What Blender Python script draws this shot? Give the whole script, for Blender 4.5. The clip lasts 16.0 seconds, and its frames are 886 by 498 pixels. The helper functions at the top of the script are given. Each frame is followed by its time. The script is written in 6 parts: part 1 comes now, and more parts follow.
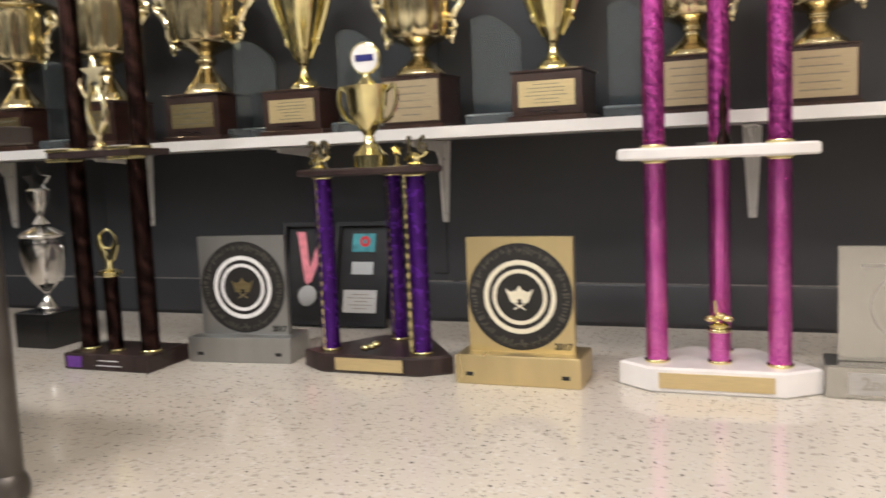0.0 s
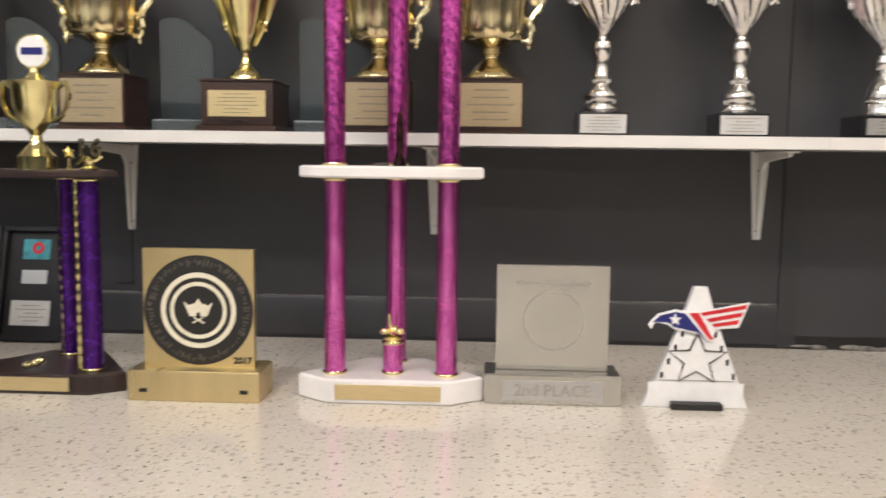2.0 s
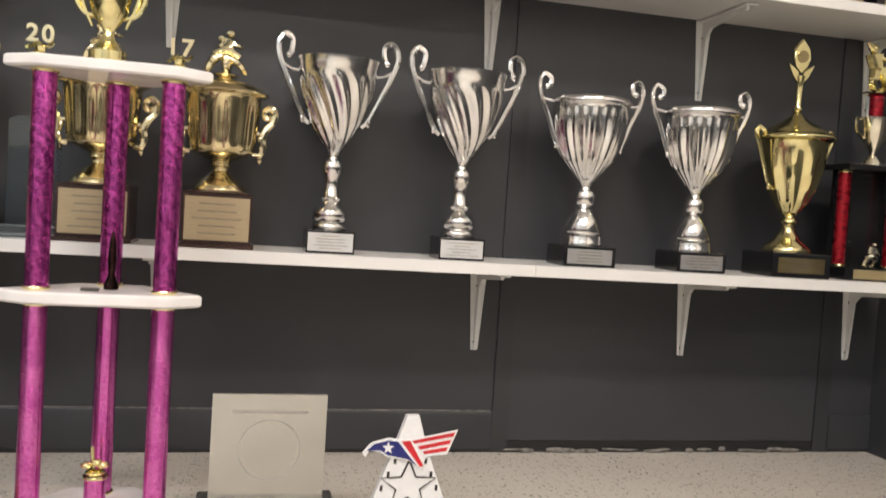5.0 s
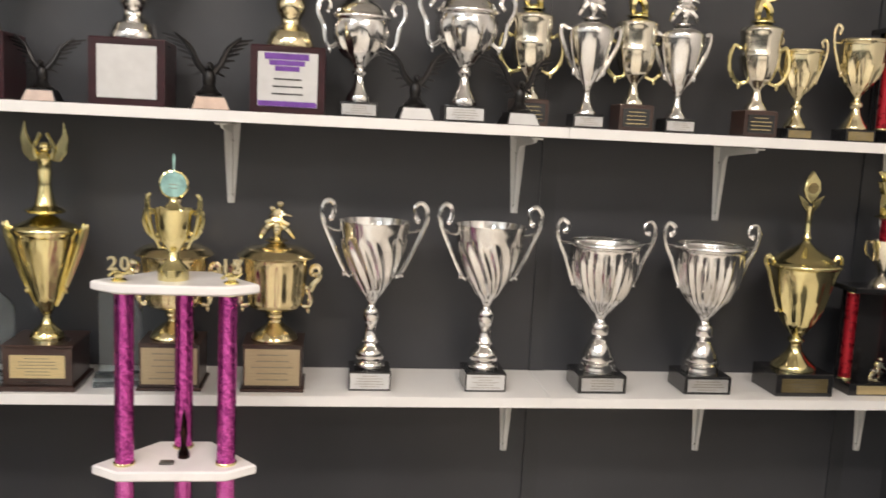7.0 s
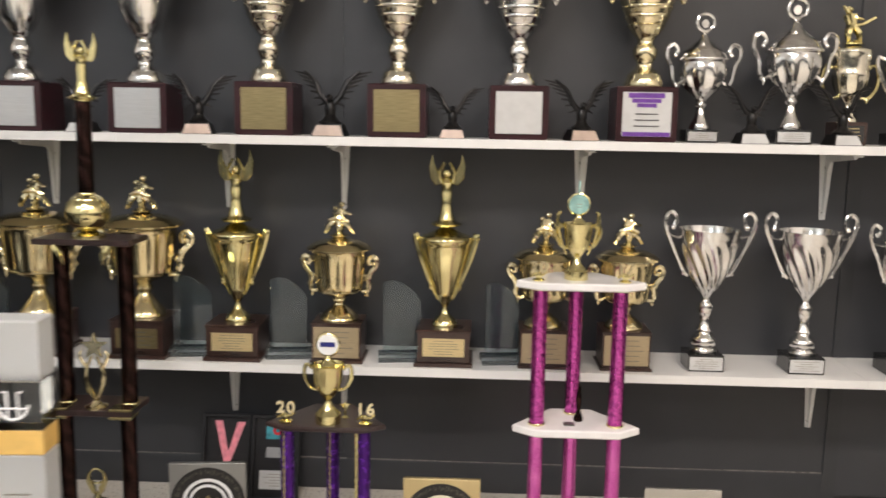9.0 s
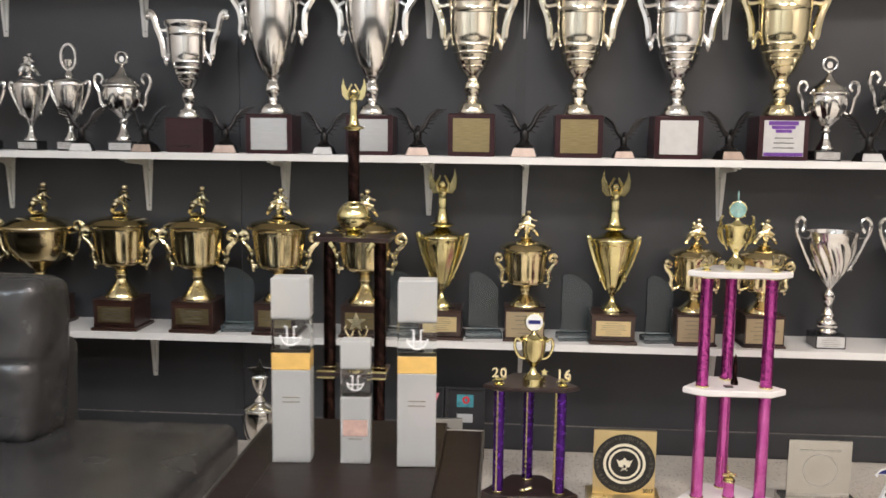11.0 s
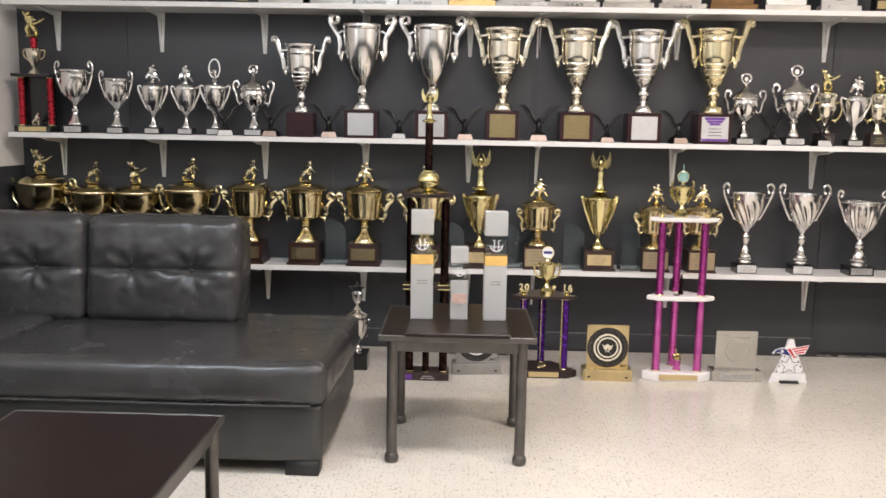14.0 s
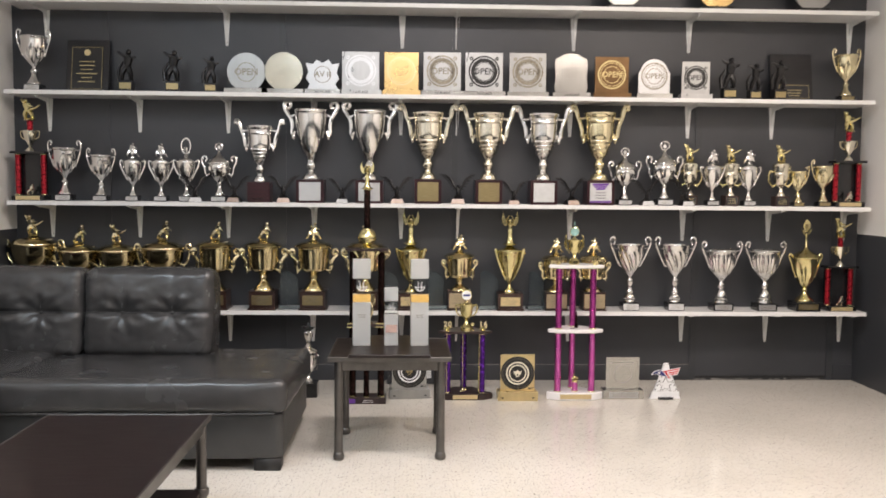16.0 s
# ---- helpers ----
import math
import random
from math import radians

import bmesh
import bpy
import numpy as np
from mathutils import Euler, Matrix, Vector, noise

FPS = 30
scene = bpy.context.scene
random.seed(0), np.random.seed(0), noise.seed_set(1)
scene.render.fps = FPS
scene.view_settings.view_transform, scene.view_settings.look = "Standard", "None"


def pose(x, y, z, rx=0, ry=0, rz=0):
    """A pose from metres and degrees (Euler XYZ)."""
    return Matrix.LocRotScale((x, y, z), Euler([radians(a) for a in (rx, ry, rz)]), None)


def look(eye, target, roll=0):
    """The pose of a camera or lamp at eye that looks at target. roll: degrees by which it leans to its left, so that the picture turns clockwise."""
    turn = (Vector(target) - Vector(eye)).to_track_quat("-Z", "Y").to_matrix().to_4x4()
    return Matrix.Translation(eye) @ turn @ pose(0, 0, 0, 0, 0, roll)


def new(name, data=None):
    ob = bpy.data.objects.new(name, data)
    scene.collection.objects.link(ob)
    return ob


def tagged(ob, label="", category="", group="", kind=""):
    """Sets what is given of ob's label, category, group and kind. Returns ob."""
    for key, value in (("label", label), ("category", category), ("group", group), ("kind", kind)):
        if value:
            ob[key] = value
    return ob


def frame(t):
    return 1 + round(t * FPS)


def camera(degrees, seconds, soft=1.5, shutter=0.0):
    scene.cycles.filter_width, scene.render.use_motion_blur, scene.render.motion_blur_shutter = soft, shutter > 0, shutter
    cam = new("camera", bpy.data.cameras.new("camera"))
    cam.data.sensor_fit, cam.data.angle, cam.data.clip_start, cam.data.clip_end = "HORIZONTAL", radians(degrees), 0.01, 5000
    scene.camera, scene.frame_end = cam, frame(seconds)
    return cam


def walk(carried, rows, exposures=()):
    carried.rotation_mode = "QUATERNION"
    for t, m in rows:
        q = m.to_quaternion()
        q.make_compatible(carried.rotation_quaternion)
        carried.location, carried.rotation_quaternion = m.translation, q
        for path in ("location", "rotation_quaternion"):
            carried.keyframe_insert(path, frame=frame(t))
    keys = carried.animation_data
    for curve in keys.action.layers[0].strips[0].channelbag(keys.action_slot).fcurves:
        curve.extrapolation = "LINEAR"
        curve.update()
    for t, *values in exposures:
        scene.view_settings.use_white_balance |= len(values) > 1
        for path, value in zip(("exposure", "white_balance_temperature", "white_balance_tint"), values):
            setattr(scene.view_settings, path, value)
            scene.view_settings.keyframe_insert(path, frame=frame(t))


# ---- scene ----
cam = camera(54.7, 16.0, 1.6, 0.5)
PATH = [
    (0, (-0.008, 0.018, 0.473), (-0.731, 1.87, 0.258), -2.5),
    (0.5, (0.017, 0.021, 0.47), (-0.508, 1.937, 0.24), -2.1),
    (1, (0.032, 0.021, 0.472), (-0.311, 1.981, 0.271), -0.9),
    (1.5, (0.058, 0.026, 0.475), (-0.13, 2.007, 0.269), -0.2),
    (2, (0.078, 0.022, 0.489), (-0.023, 2.009, 0.278), 0.7),
    (2.5, (0.089, 0.015, 0.511), (0.27, 2.004, 0.423), 0.6),
    (3, (0.107, 0.013, 0.515), (0.521, 1.968, 0.433), 2.8),
    (3.2, (0.114, 0.02, 0.517), (0.599, 1.959, 0.452), 2.8),
    (5.3, (0.151, 0.007, 0.749), (0.587, 1.956, 0.649), 4.2),
    (5.5, (0.158, -0.016, 0.835), (0.54, 1.941, 0.669), 4.6),
    (6, (0.194, -0.082, 1.029), (0.628, 1.853, 0.774), 5.4),
    (6.5, (0.236, -0.148, 1.199), (0.615, 1.796, 0.925), 4.0),
    (7, (0.23, -0.227, 1.266), (0.488, 1.737, 0.991), 2.8),
    (7.5, (0.092, -0.29, 1.295), (0.282, 1.685, 1.043), 2.2),
    (8, (-0.115, -0.362, 1.321), (0.05, 1.609, 1.023), 1.3),
    (8.5, (-0.281, -0.506, 1.315), (-0.323, 1.47, 1.009), 1.2),
    (9, (-0.422, -0.683, 1.347), (-0.493, 1.293, 1.048), 1.0),
    (9.5, (-0.671, -0.8, 1.325), (-0.78, 1.177, 1.047), 1.9),
    (10, (-0.884, -0.913, 1.336), (-0.97, 1.062, 1.036), 0.9),
    (10.2, (-0.873, -0.995, 1.358), (-1.023, 0.978, 1.063), 1.1),
    (12.3, (-1.204, -2.069, 1.317), (-1.273, -0.08, 1.12), 0.2),
    (12.5, (-1.209, -2.185, 1.356), (-1.264, -0.197, 1.143), 0.5),
    (13, (-1.237, -2.427, 1.354), (-1.285, -0.44, 1.137), 0.5),
    (13.5, (-1.32, -2.669, 1.359), (-1.363, -0.688, 1.091), -0.0),
    (14, (-1.302, -2.896, 1.359), (-1.349, -0.916, 1.077), 1.0),
    (14.5, (-1.245, -3.185, 1.356), (-1.296, -1.202, 1.101), 0.9),
    (15, (-1.295, -3.462, 1.35), (-1.306, -1.472, 1.149), 0.5),
    (15.5, (-1.308, -3.673, 1.376), (-1.239, -1.683, 1.192), 0.2),
    (16, (-1.227, -3.88, 1.389), (-1.146, -1.887, 1.25), 0.5),
]
walk(cam, [(t, look(eye, target, roll)) for t, eye, target, roll in PATH],
     [(0.0, 0.05, 6500, 10), (3.0, 0.0, 6500, 10), (5.5, 0.0, 6500, 10), (6.5, 0.0, 6500, 10), (8.0, -0.1, 6480, 10), (10.0, -0.1, 6450, 10), (12.5, 0.12, 6200, 12), (13.5, 0.17, 6250, 12), (14.0, 0.02, 6320, 12), (14.5, 0.0, 6380, 12), (16.0, -0.05, 6380, 12)])

# ---- world, light ----
scene.world = bpy.data.worlds.new("world")
scene.world.use_nodes = True
_bg = scene.world.node_tree.nodes["Background"]
_bg.inputs[0].default_value = (0.9, 0.95, 1.0, 1)
_bg.inputs[1].default_value = 0.02

# plan: back wall, side walls, shelf tops
WALL_Y, LEFT_X, RIGHT_X, FRONT_Y, CEIL_Z = 2.285, -3.99, 2.07, -6.2, 3.45
S1, S2, S3, S4 = 0.546, 1.288, 2.030, 2.640
SHELF_FRONT = 2.005

# ceiling panels: place, colour and watts; cooler tubes towards the sofa, warmer ones towards the far side
COOL, MIXED, WARM = (0.72, 0.88, 1.0), (1.0, 0.925, 0.91), (1.0, 0.85, 0.73)
LIGHTS = [(-1.0, -0.7, MIXED, 68.0), (1.0, -0.7, WARM, 70.0), (-3.1, -1.7, COOL, 46.0), (-1.0, -3.2, MIXED, 38.0), (1.0, -3.2, WARM, 40.0), (-2.2, -4.9, COOL, 34.0)]


# ---- materials ----
def ramp(nt, fac, stops):
    r = nt.nodes.new("ShaderNodeValToRGB")
    el = r.color_ramp.elements
    while len(el) < len(stops):
        el.new(0.5)
    for e, (p, c) in zip(el, stops):
        e.position, e.color = p, (*c, 1)
    nt.links.new(fac, r.inputs[0])
    return r.outputs[0]


def material(name, color, rough=0.5, metal=0.0, vary=0.12, scale=9.0, bump=0.0, bump_scale=120.0, rough_vary=0.08, coat=0.0,
             stretch=(1, 1, 1), dark=None, spec=0.5):
    """Base colour broken by large and fine noise, with relief and uneven gloss."""
    m = bpy.data.materials.new(name)
    m.use_nodes = True
    nt = m.node_tree
    b = nt.nodes["Principled BSDF"]
    tc = nt.nodes.new("ShaderNodeTexCoord")
    mp = nt.nodes.new("ShaderNodeMapping")
    mp.inputs["Scale"].default_value = stretch
    nt.links.new(tc.outputs["Object"], mp.inputs[0])
    n1 = nt.nodes.new("ShaderNodeTexNoise")
    n1.inputs["Scale"].default_value, n1.inputs["Detail"].default_value = scale, 6
    nt.links.new(mp.outputs[0], n1.inputs["Vector"])
    lo = dark or tuple(c * (1 - vary * 1.6) for c in color)
    hi = tuple(min(1, c * (1 + vary)) for c in color)
    nt.links.new(ramp(nt, n1.outputs[0], [(0.3, lo), (0.7, hi)]), b.inputs["Base Color"])
    b.inputs["Metallic"].default_value = metal
    b.inputs["Coat Weight"].default_value = coat
    b.inputs["Specular IOR Level"].default_value = spec
    n2 = nt.nodes.new("ShaderNodeTexNoise")
    n2.inputs["Scale"].default_value, n2.inputs["Detail"].default_value = bump_scale, 4
    nt.links.new(mp.outputs[0], n2.inputs["Vector"])
    mr = nt.nodes.new("ShaderNodeMapRange")
    mr.inputs["To Min"].default_value, mr.inputs["To Max"].default_value = max(0.02, rough - rough_vary), min(1, rough + rough_vary)
    nt.links.new(n1.outputs[0], mr.inputs[0])
    nt.links.new(mr.outputs[0], b.inputs["Roughness"])
    if bump:
        bp = nt.nodes.new("ShaderNodeBump")
        bp.inputs["Strength"].default_value, bp.inputs["Distance"].default_value = bump, 0.002
        nt.links.new(n2.outputs[0], bp.inputs["Height"])
        nt.links.new(bp.outputs[0], b.inputs["Normal"])
    return m


def foil(name, low, high, twist=90.0, crinkle=0.38):
    """Metallic foil tube with a twisted sparkle pattern."""
    m = bpy.data.materials.new(name)
    m.use_nodes = True
    nt = m.node_tree
    b = nt.nodes["Principled BSDF"]
    tc = nt.nodes.new("ShaderNodeTexCoord")
    w = nt.nodes.new("ShaderNodeTexWave")
    w.wave_type, w.bands_direction = "BANDS", "DIAGONAL"
    w.inputs["Scale"].default_value, w.inputs["Distortion"].default_value, w.inputs["Detail"].default_value = twist * 0.16, 9.0, 4
    v = nt.nodes.new("ShaderNodeTexVoronoi")
    v.inputs["Scale"].default_value = 190
    mix = nt.nodes.new("ShaderNodeMath")
    mix.operation = "MULTIPLY_ADD"
    mix.inputs[1].default_value = crinkle
    for node in (w, v):
        nt.links.new(tc.outputs["Object"], node.inputs["Vector"])
    nt.links.new(v.outputs["Color"], mix.inputs[0])
    half = nt.nodes.new("ShaderNodeMath")
    half.operation = "MULTIPLY"
    half.inputs[1].default_value = 1.0 - crinkle
    nt.links.new(w.outputs["Fac"], half.inputs[0])
    nt.links.new(half.outputs[0], mix.inputs[2])
    nt.links.new(ramp(nt, mix.outputs[0], [(0.15, low), (0.85, high)]), b.inputs["Base Color"])
    b.inputs["Metallic"].default_value, b.inputs["Roughness"].default_value = 0.95, 0.22
    bp = nt.nodes.new("ShaderNodeBump")
    bp.inputs["Strength"].default_value, bp.inputs["Distance"].default_value = 0.45, 0.002
    nt.links.new(mix.outputs[0], bp.inputs["Height"])
    nt.links.new(bp.outputs[0], b.inputs["Normal"])
    return m


def floor_material():
    """Polished terrazzo-look vinyl: cream ground with grey, tan and black chips."""
    m = bpy.data.materials.new("floor_terrazzo")
    m.use_nodes = True
    nt = m.node_tree
    b = nt.nodes["Principled BSDF"]
    tc = nt.nodes.new("ShaderNodeTexCoord")
    big = nt.nodes.new("ShaderNodeTexNoise")
    big.inputs["Scale"].default_value, big.inputs["Detail"].default_value = 1.3, 5
    nt.links.new(tc.outputs["Object"], big.inputs["Vector"])
    base = ramp(nt, big.outputs[0], [(0.3, (0.59, 0.55, 0.48)), (0.7, (0.69, 0.65, 0.58))])
    for scale, thr, col, seed in ((55.0, 0.16, (0.46, 0.42, 0.37), 0.0), (85.0, 0.19, (0.66, 0.64, 0.60), 3.0), (100.0, 0.10, (0.33, 0.31, 0.28), 7.0), (47.0, 0.068, (0.11, 0.10, 0.092), 11.0)):
        mp = nt.nodes.new("ShaderNodeMapping")
        mp.inputs["Location"].default_value = (seed, seed * 1.7, 0)
        nt.links.new(tc.outputs["Object"], mp.inputs[0])
        nz = nt.nodes.new("ShaderNodeTexNoise")
        nz.inputs["Scale"].default_value = scale * 0.8
        nt.links.new(mp.outputs[0], nz.inputs["Vector"])
        add = nt.nodes.new("ShaderNodeMixRGB")
        add.blend_type = "ADD"
        add.inputs[0].default_value = 0.012
        nt.links.new(mp.outputs[0], add.inputs[1])
        nt.links.new(nz.outputs["Color"], add.inputs[2])
        v = nt.nodes.new("ShaderNodeTexVoronoi")
        v.voronoi_dimensions = "2D"
        v.inputs["Scale"].default_value, v.inputs["Randomness"].default_value = scale, 1.0
        nt.links.new(add.outputs[0], v.inputs["Vector"])
        sep = nt.nodes.new("ShaderNodeSeparateColor")
        nt.links.new(v.outputs["Color"], sep.inputs[0])
        # each chip has its own size; many cells have none
        size = nt.nodes.new("ShaderNodeMapRange")
        size.inputs["From Min"].default_value, size.inputs["To Max"].default_value = 0.45, thr * 2.0
        nt.links.new(sep.outputs[0], size.inputs[0])
        less = nt.nodes.new("ShaderNodeMath")
        less.operation = "LESS_THAN"
        nt.links.new(v.outputs["Distance"], less.inputs[0])
        nt.links.new(size.outputs[0], less.inputs[1])
        mix = nt.nodes.new("ShaderNodeMixRGB")
        nt.links.new(less.outputs[0], mix.inputs[0])
        nt.links.new(base, mix.inputs[1])
        mix.inputs[2].default_value = (*col, 1)
        base = mix.outputs[0]
    nt.links.new(base, b.inputs["Base Color"])
    rr = nt.nodes.new("ShaderNodeMapRange")
    rr.inputs["To Min"].default_value, rr.inputs["To Max"].default_value = 0.06, 0.17
    nt.links.new(big.outputs[0], rr.inputs[0])
    nt.links.new(rr.outputs[0], b.inputs["Roughness"])
    n = nt.nodes.new("ShaderNodeTexNoise")
    n.inputs["Scale"].default_value = 14
    nt.links.new(tc.outputs["Object"], n.inputs["Vector"])
    bp = nt.nodes.new("ShaderNodeBump")
    bp.inputs["Strength"].default_value, bp.inputs["Distance"].default_value = 0.12, 0.002
    nt.links.new(n.outputs[0], bp.inputs["Height"])
    nt.links.new(bp.outputs[0], b.inputs["Normal"])
    return m


def glass(name, tint=(0.95, 1.0, 0.98), rough=0.0, ior=1.45, clear=1.0):
    m = bpy.data.materials.new(name)
    m.use_nodes = True
    b = m.node_tree.nodes["Principled BSDF"]
    b.inputs["Base Color"].default_value = (*tint, 1)
    b.inputs["Transmission Weight"].default_value, b.inputs["Roughness"].default_value, b.inputs["IOR"].default_value = clear, rough, ior
    return m


def glow(name, strength):
    m = bpy.data.materials.new(name)
    m.use_nodes = True
    b = m.node_tree.nodes["Principled BSDF"]
    b.inputs["Base Color"].default_value = (0.9, 0.9, 0.88, 1)
    b.inputs["Emission Color"].default_value = (1, 0.95, 0.88, 1)
    b.inputs["Emission Strength"].default_value = strength
    return m


FLOOR = floor_material()
CHARCOAL = material("charcoal_wall_paint", (0.041, 0.043, 0.048), 0.40, vary=0.10, scale=2.2, bump=0.10, bump_scale=160)
CHARCOAL_TRIM = material("charcoal_trim", (0.037, 0.039, 0.043), 0.36, vary=0.1, scale=5, bump=0.06)
WHITE_WALL = material("white_wall_paint", (0.74, 0.72, 0.69), 0.55, vary=0.04, scale=1.6, bump=0.10, bump_scale=220)
CEILING = material("ceiling_tile", (0.64, 0.63, 0.61), 0.9, vary=0.05, scale=40, bump=0.3)
SHELF = material("white_melamine", (0.78, 0.77, 0.75), 0.32, vary=0.03, scale=4, bump=0.03)
BRACKET = material("white_enamel_steel", (0.72, 0.72, 0.70), 0.35, vary=0.04, scale=20)
GOLD = material("gold_plate", (0.76, 0.65, 0.39), 0.16, 1.0, vary=0.06, scale=14, rough_vary=0.06)
PALEGOLD = material("pale_gold_plate", (0.82, 0.73, 0.48), 0.15, 1.0, vary=0.06, scale=14, rough_vary=0.06)
BRASS = material("bright_brass", (0.80, 0.71, 0.37), 0.14, 1.0, vary=0.07, scale=14, rough_vary=0.06)
SILVER = material("silver_plate", (0.80, 0.79, 0.77), 0.15, 1.0, vary=0.05, scale=14, rough_vary=0.05)
WARMSILVER = material("warm_silver_plate", (0.82, 0.77, 0.64), 0.15, 1.0, vary=0.06, scale=10, rough_vary=0.05)
WALNUT = material("dark_walnut_veneer", (0.040, 0.018, 0.013), 0.30, vary=0.35, scale=6, bump=0.08, stretch=(1, 1, 9), coat=0.3)
CHERRY = material("dark_cherry_lacquer", (0.030, 0.006, 0.009), 0.30, vary=0.25, scale=6, stretch=(1, 1, 8), coat=0.12, spec=0.35)
BLACK = material("black_lacquer", (0.012, 0.012, 0.013), 0.18, vary=0.2, scale=20, coat=0.4)
BRONZE = material("dark_bronze_resin", (0.007, 0.006, 0.006), 0.34, 0.2, vary=0.3, scale=40, bump=0.2)
PLATE_GOLD = material("brushed_gold_plate", (0.74, 0.60, 0.33), 0.38, 0.75, vary=0.06, scale=30, stretch=(1, 1, 18))
PLATE_TAN = material("matt_tan_plate", (0.46, 0.37, 0.235), 0.42, 0.55, vary=0.08, scale=30, stretch=(1, 1, 18))
PLATE_DIM = material("aged_brass_plate", (0.36, 0.29, 0.15), 0.32, 0.9, vary=0.14, scale=25, stretch=(1, 1, 12))
PLATE_SILVER = material("brushed_silver_plate", (0.62, 0.62, 0.62), 0.34, 0.85, vary=0.05, scale=30, stretch=(1, 1, 18))
PLATE_WHITE = material("white_plate", (0.56, 0.56, 0.55), 0.38, vary=0.04, scale=30)
INK = material("dark_ink", (0.012, 0.011, 0.010), 0.55, vary=0.2, scale=60)
INK_SOFT = material("engraved_grey", (0.25, 0.22, 0.16), 0.5, vary=0.2, scale=60)
INK_FAINT = material("faint_grey_print", (0.075, 0.068, 0.055), 0.5, vary=0.2, scale=60)
INK_GOLD = material("gold_ink", (0.55, 0.45, 0.22), 0.4, 0.5, vary=0.1, scale=60)
PURPLE_INK = material("purple_print", (0.15, 0.045, 0.31), 0.4, vary=0.15, scale=50)
PINK = foil("pink_foil", (0.26, 0.022, 0.19), (0.80, 0.15, 0.57), 120, 0.78)
PINK_GLITTER = foil("pink_glitter_foil", (0.56, 0.09, 0.42), (0.84, 0.22, 0.63), 30, 0.75)
PURPLE = material("purple_foil", (0.085, 0.016, 0.23), 0.26, 0.7, vary=0.2, scale=60, bump=0.1)
BROWN = foil("brown_foil", (0.012, 0.007, 0.006), (0.052, 0.025, 0.022), 60)
RED = material("red_foil", (0.34, 0.010, 0.022), 0.28, 0.6, vary=0.25, scale=60, bump=0.1)
MARBLE = material("white_marble", (0.78, 0.76, 0.75), 0.22, vary=0.05, scale=12, coat=0.2)
BROWN_WOOD = material("dark_brown_stained_wood", (0.030, 0.017, 0.016), 0.34, vary=0.3, scale=8, stretch=(7, 1, 1), bump=0.1)
LEATHER = material("charcoal_leather", (0.043, 0.042, 0.042), 0.25, vary=0.16, scale=5, bump=0.22, bump_scale=260, rough_vary=0.08)
LEATHER_SIDE = material("charcoal_vinyl", (0.040, 0.040, 0.039), 0.40, vary=0.12, scale=5, bump=0.4, bump_scale=300)
ESPRESSO = material("espresso_table_top", (0.012, 0.0065, 0.006), 0.34, vary=0.2, scale=7, stretch=(1, 9, 1), bump=0.05, spec=0.3)
PEWTER = material("pewter_metal_frame", (0.125, 0.116, 0.108), 0.38, 0.75, vary=0.15, scale=12, bump=0.05)
ROUGH_GREY = material("rough_grey", (0.20, 0.19, 0.175), 0.8, vary=0.4, scale=60, bump=0.4)
RUBBER = material("black_plastic", (0.015, 0.015, 0.015), 0.5, vary=0.2, scale=30)
FROST = glass("frosted_acrylic", (0.84, 0.85, 0.84), 0.30, 1.25, 0.66)
PLATE_ROSE = material("rose_plate", (0.44, 0.34, 0.28), 0.42, 0.3, vary=0.1, scale=30)
BOARD_PALE = material("pale_steel_sheet", (0.50, 0.50, 0.49), 0.30, 0.6, vary=0.10, scale=10, stretch=(1, 1, 0.2), rough_vary=0.12)
EBONY = material("black_stained_wood", (0.009, 0.008, 0.009), 0.42, vary=0.3, scale=8, stretch=(1, 1, 7))
CLEAR = glass("clear_acrylic", (0.93, 0.96, 0.96), 0.02)
GLASS = glass("blue_tinted_glass", (0.66, 0.77, 0.81), 0.02, 1.42, 0.982)
GLASS_FOOT = glass("pale_glass_block", (0.72, 0.82, 0.85), 0.06, 1.42, 0.92)
ETCHED = material("etched_steel", (0.50, 0.49, 0.465), 0.32, 0.9, vary=0.1, scale=20)
YELLOW = material("yellow_band", (0.66, 0.42, 0.12), 0.35, vary=0.1, scale=30)
GOLD_BOARD = material("brushed_gold_sheet", (0.67, 0.54, 0.29), 0.30, 0.85, vary=0.10, scale=10, stretch=(1, 1, 0.2), rough_vary=0.1)
SILVER_BOARD = material("brushed_steel_sheet", (0.40, 0.40, 0.385), 0.34, 0.85, vary=0.10, scale=10, stretch=(1, 1, 0.2), rough_vary=0.1)
STEEL = material("polished_steel_sheet", (0.58, 0.57, 0.54), 0.18, 0.95, vary=0.06, scale=9, rough_vary=0.1)
BRONZE_BOARD = material("antique_bronze_sheet", (0.15, 0.088, 0.040), 0.34, 0.85, vary=0.15, scale=12)
YELLOWGOLD_BOARD = material("bright_gold_sheet", (0.66, 0.46, 0.20), 0.28, 0.8, vary=0.06, scale=9)
IVORY_PRINT = material("ivory_print", (0.75, 0.70, 0.55), 0.4, vary=0.06, scale=40)
WHITE_PRINT = material("white_print", (0.80, 0.80, 0.80), 0.35, vary=0.04, scale=40)
SALMON = material("faded_salmon_print", (0.50, 0.34, 0.29), 0.5, vary=0.2, scale=40)
PINK_RIBBON = material("pink_ribbon", (0.80, 0.27, 0.33), 0.7, vary=0.15, scale=60, bump=0.2)
SKY_PRINT = material("teal_print", (0.05, 0.30, 0.36), 0.4, vary=0.3, scale=30)
NAVY = material("navy_print", (0.015, 0.02, 0.16), 0.35, vary=0.1, scale=40)
RED_PRINT = material("red_print", (0.60, 0.02, 0.03), 0.35, vary=0.1, scale=40)
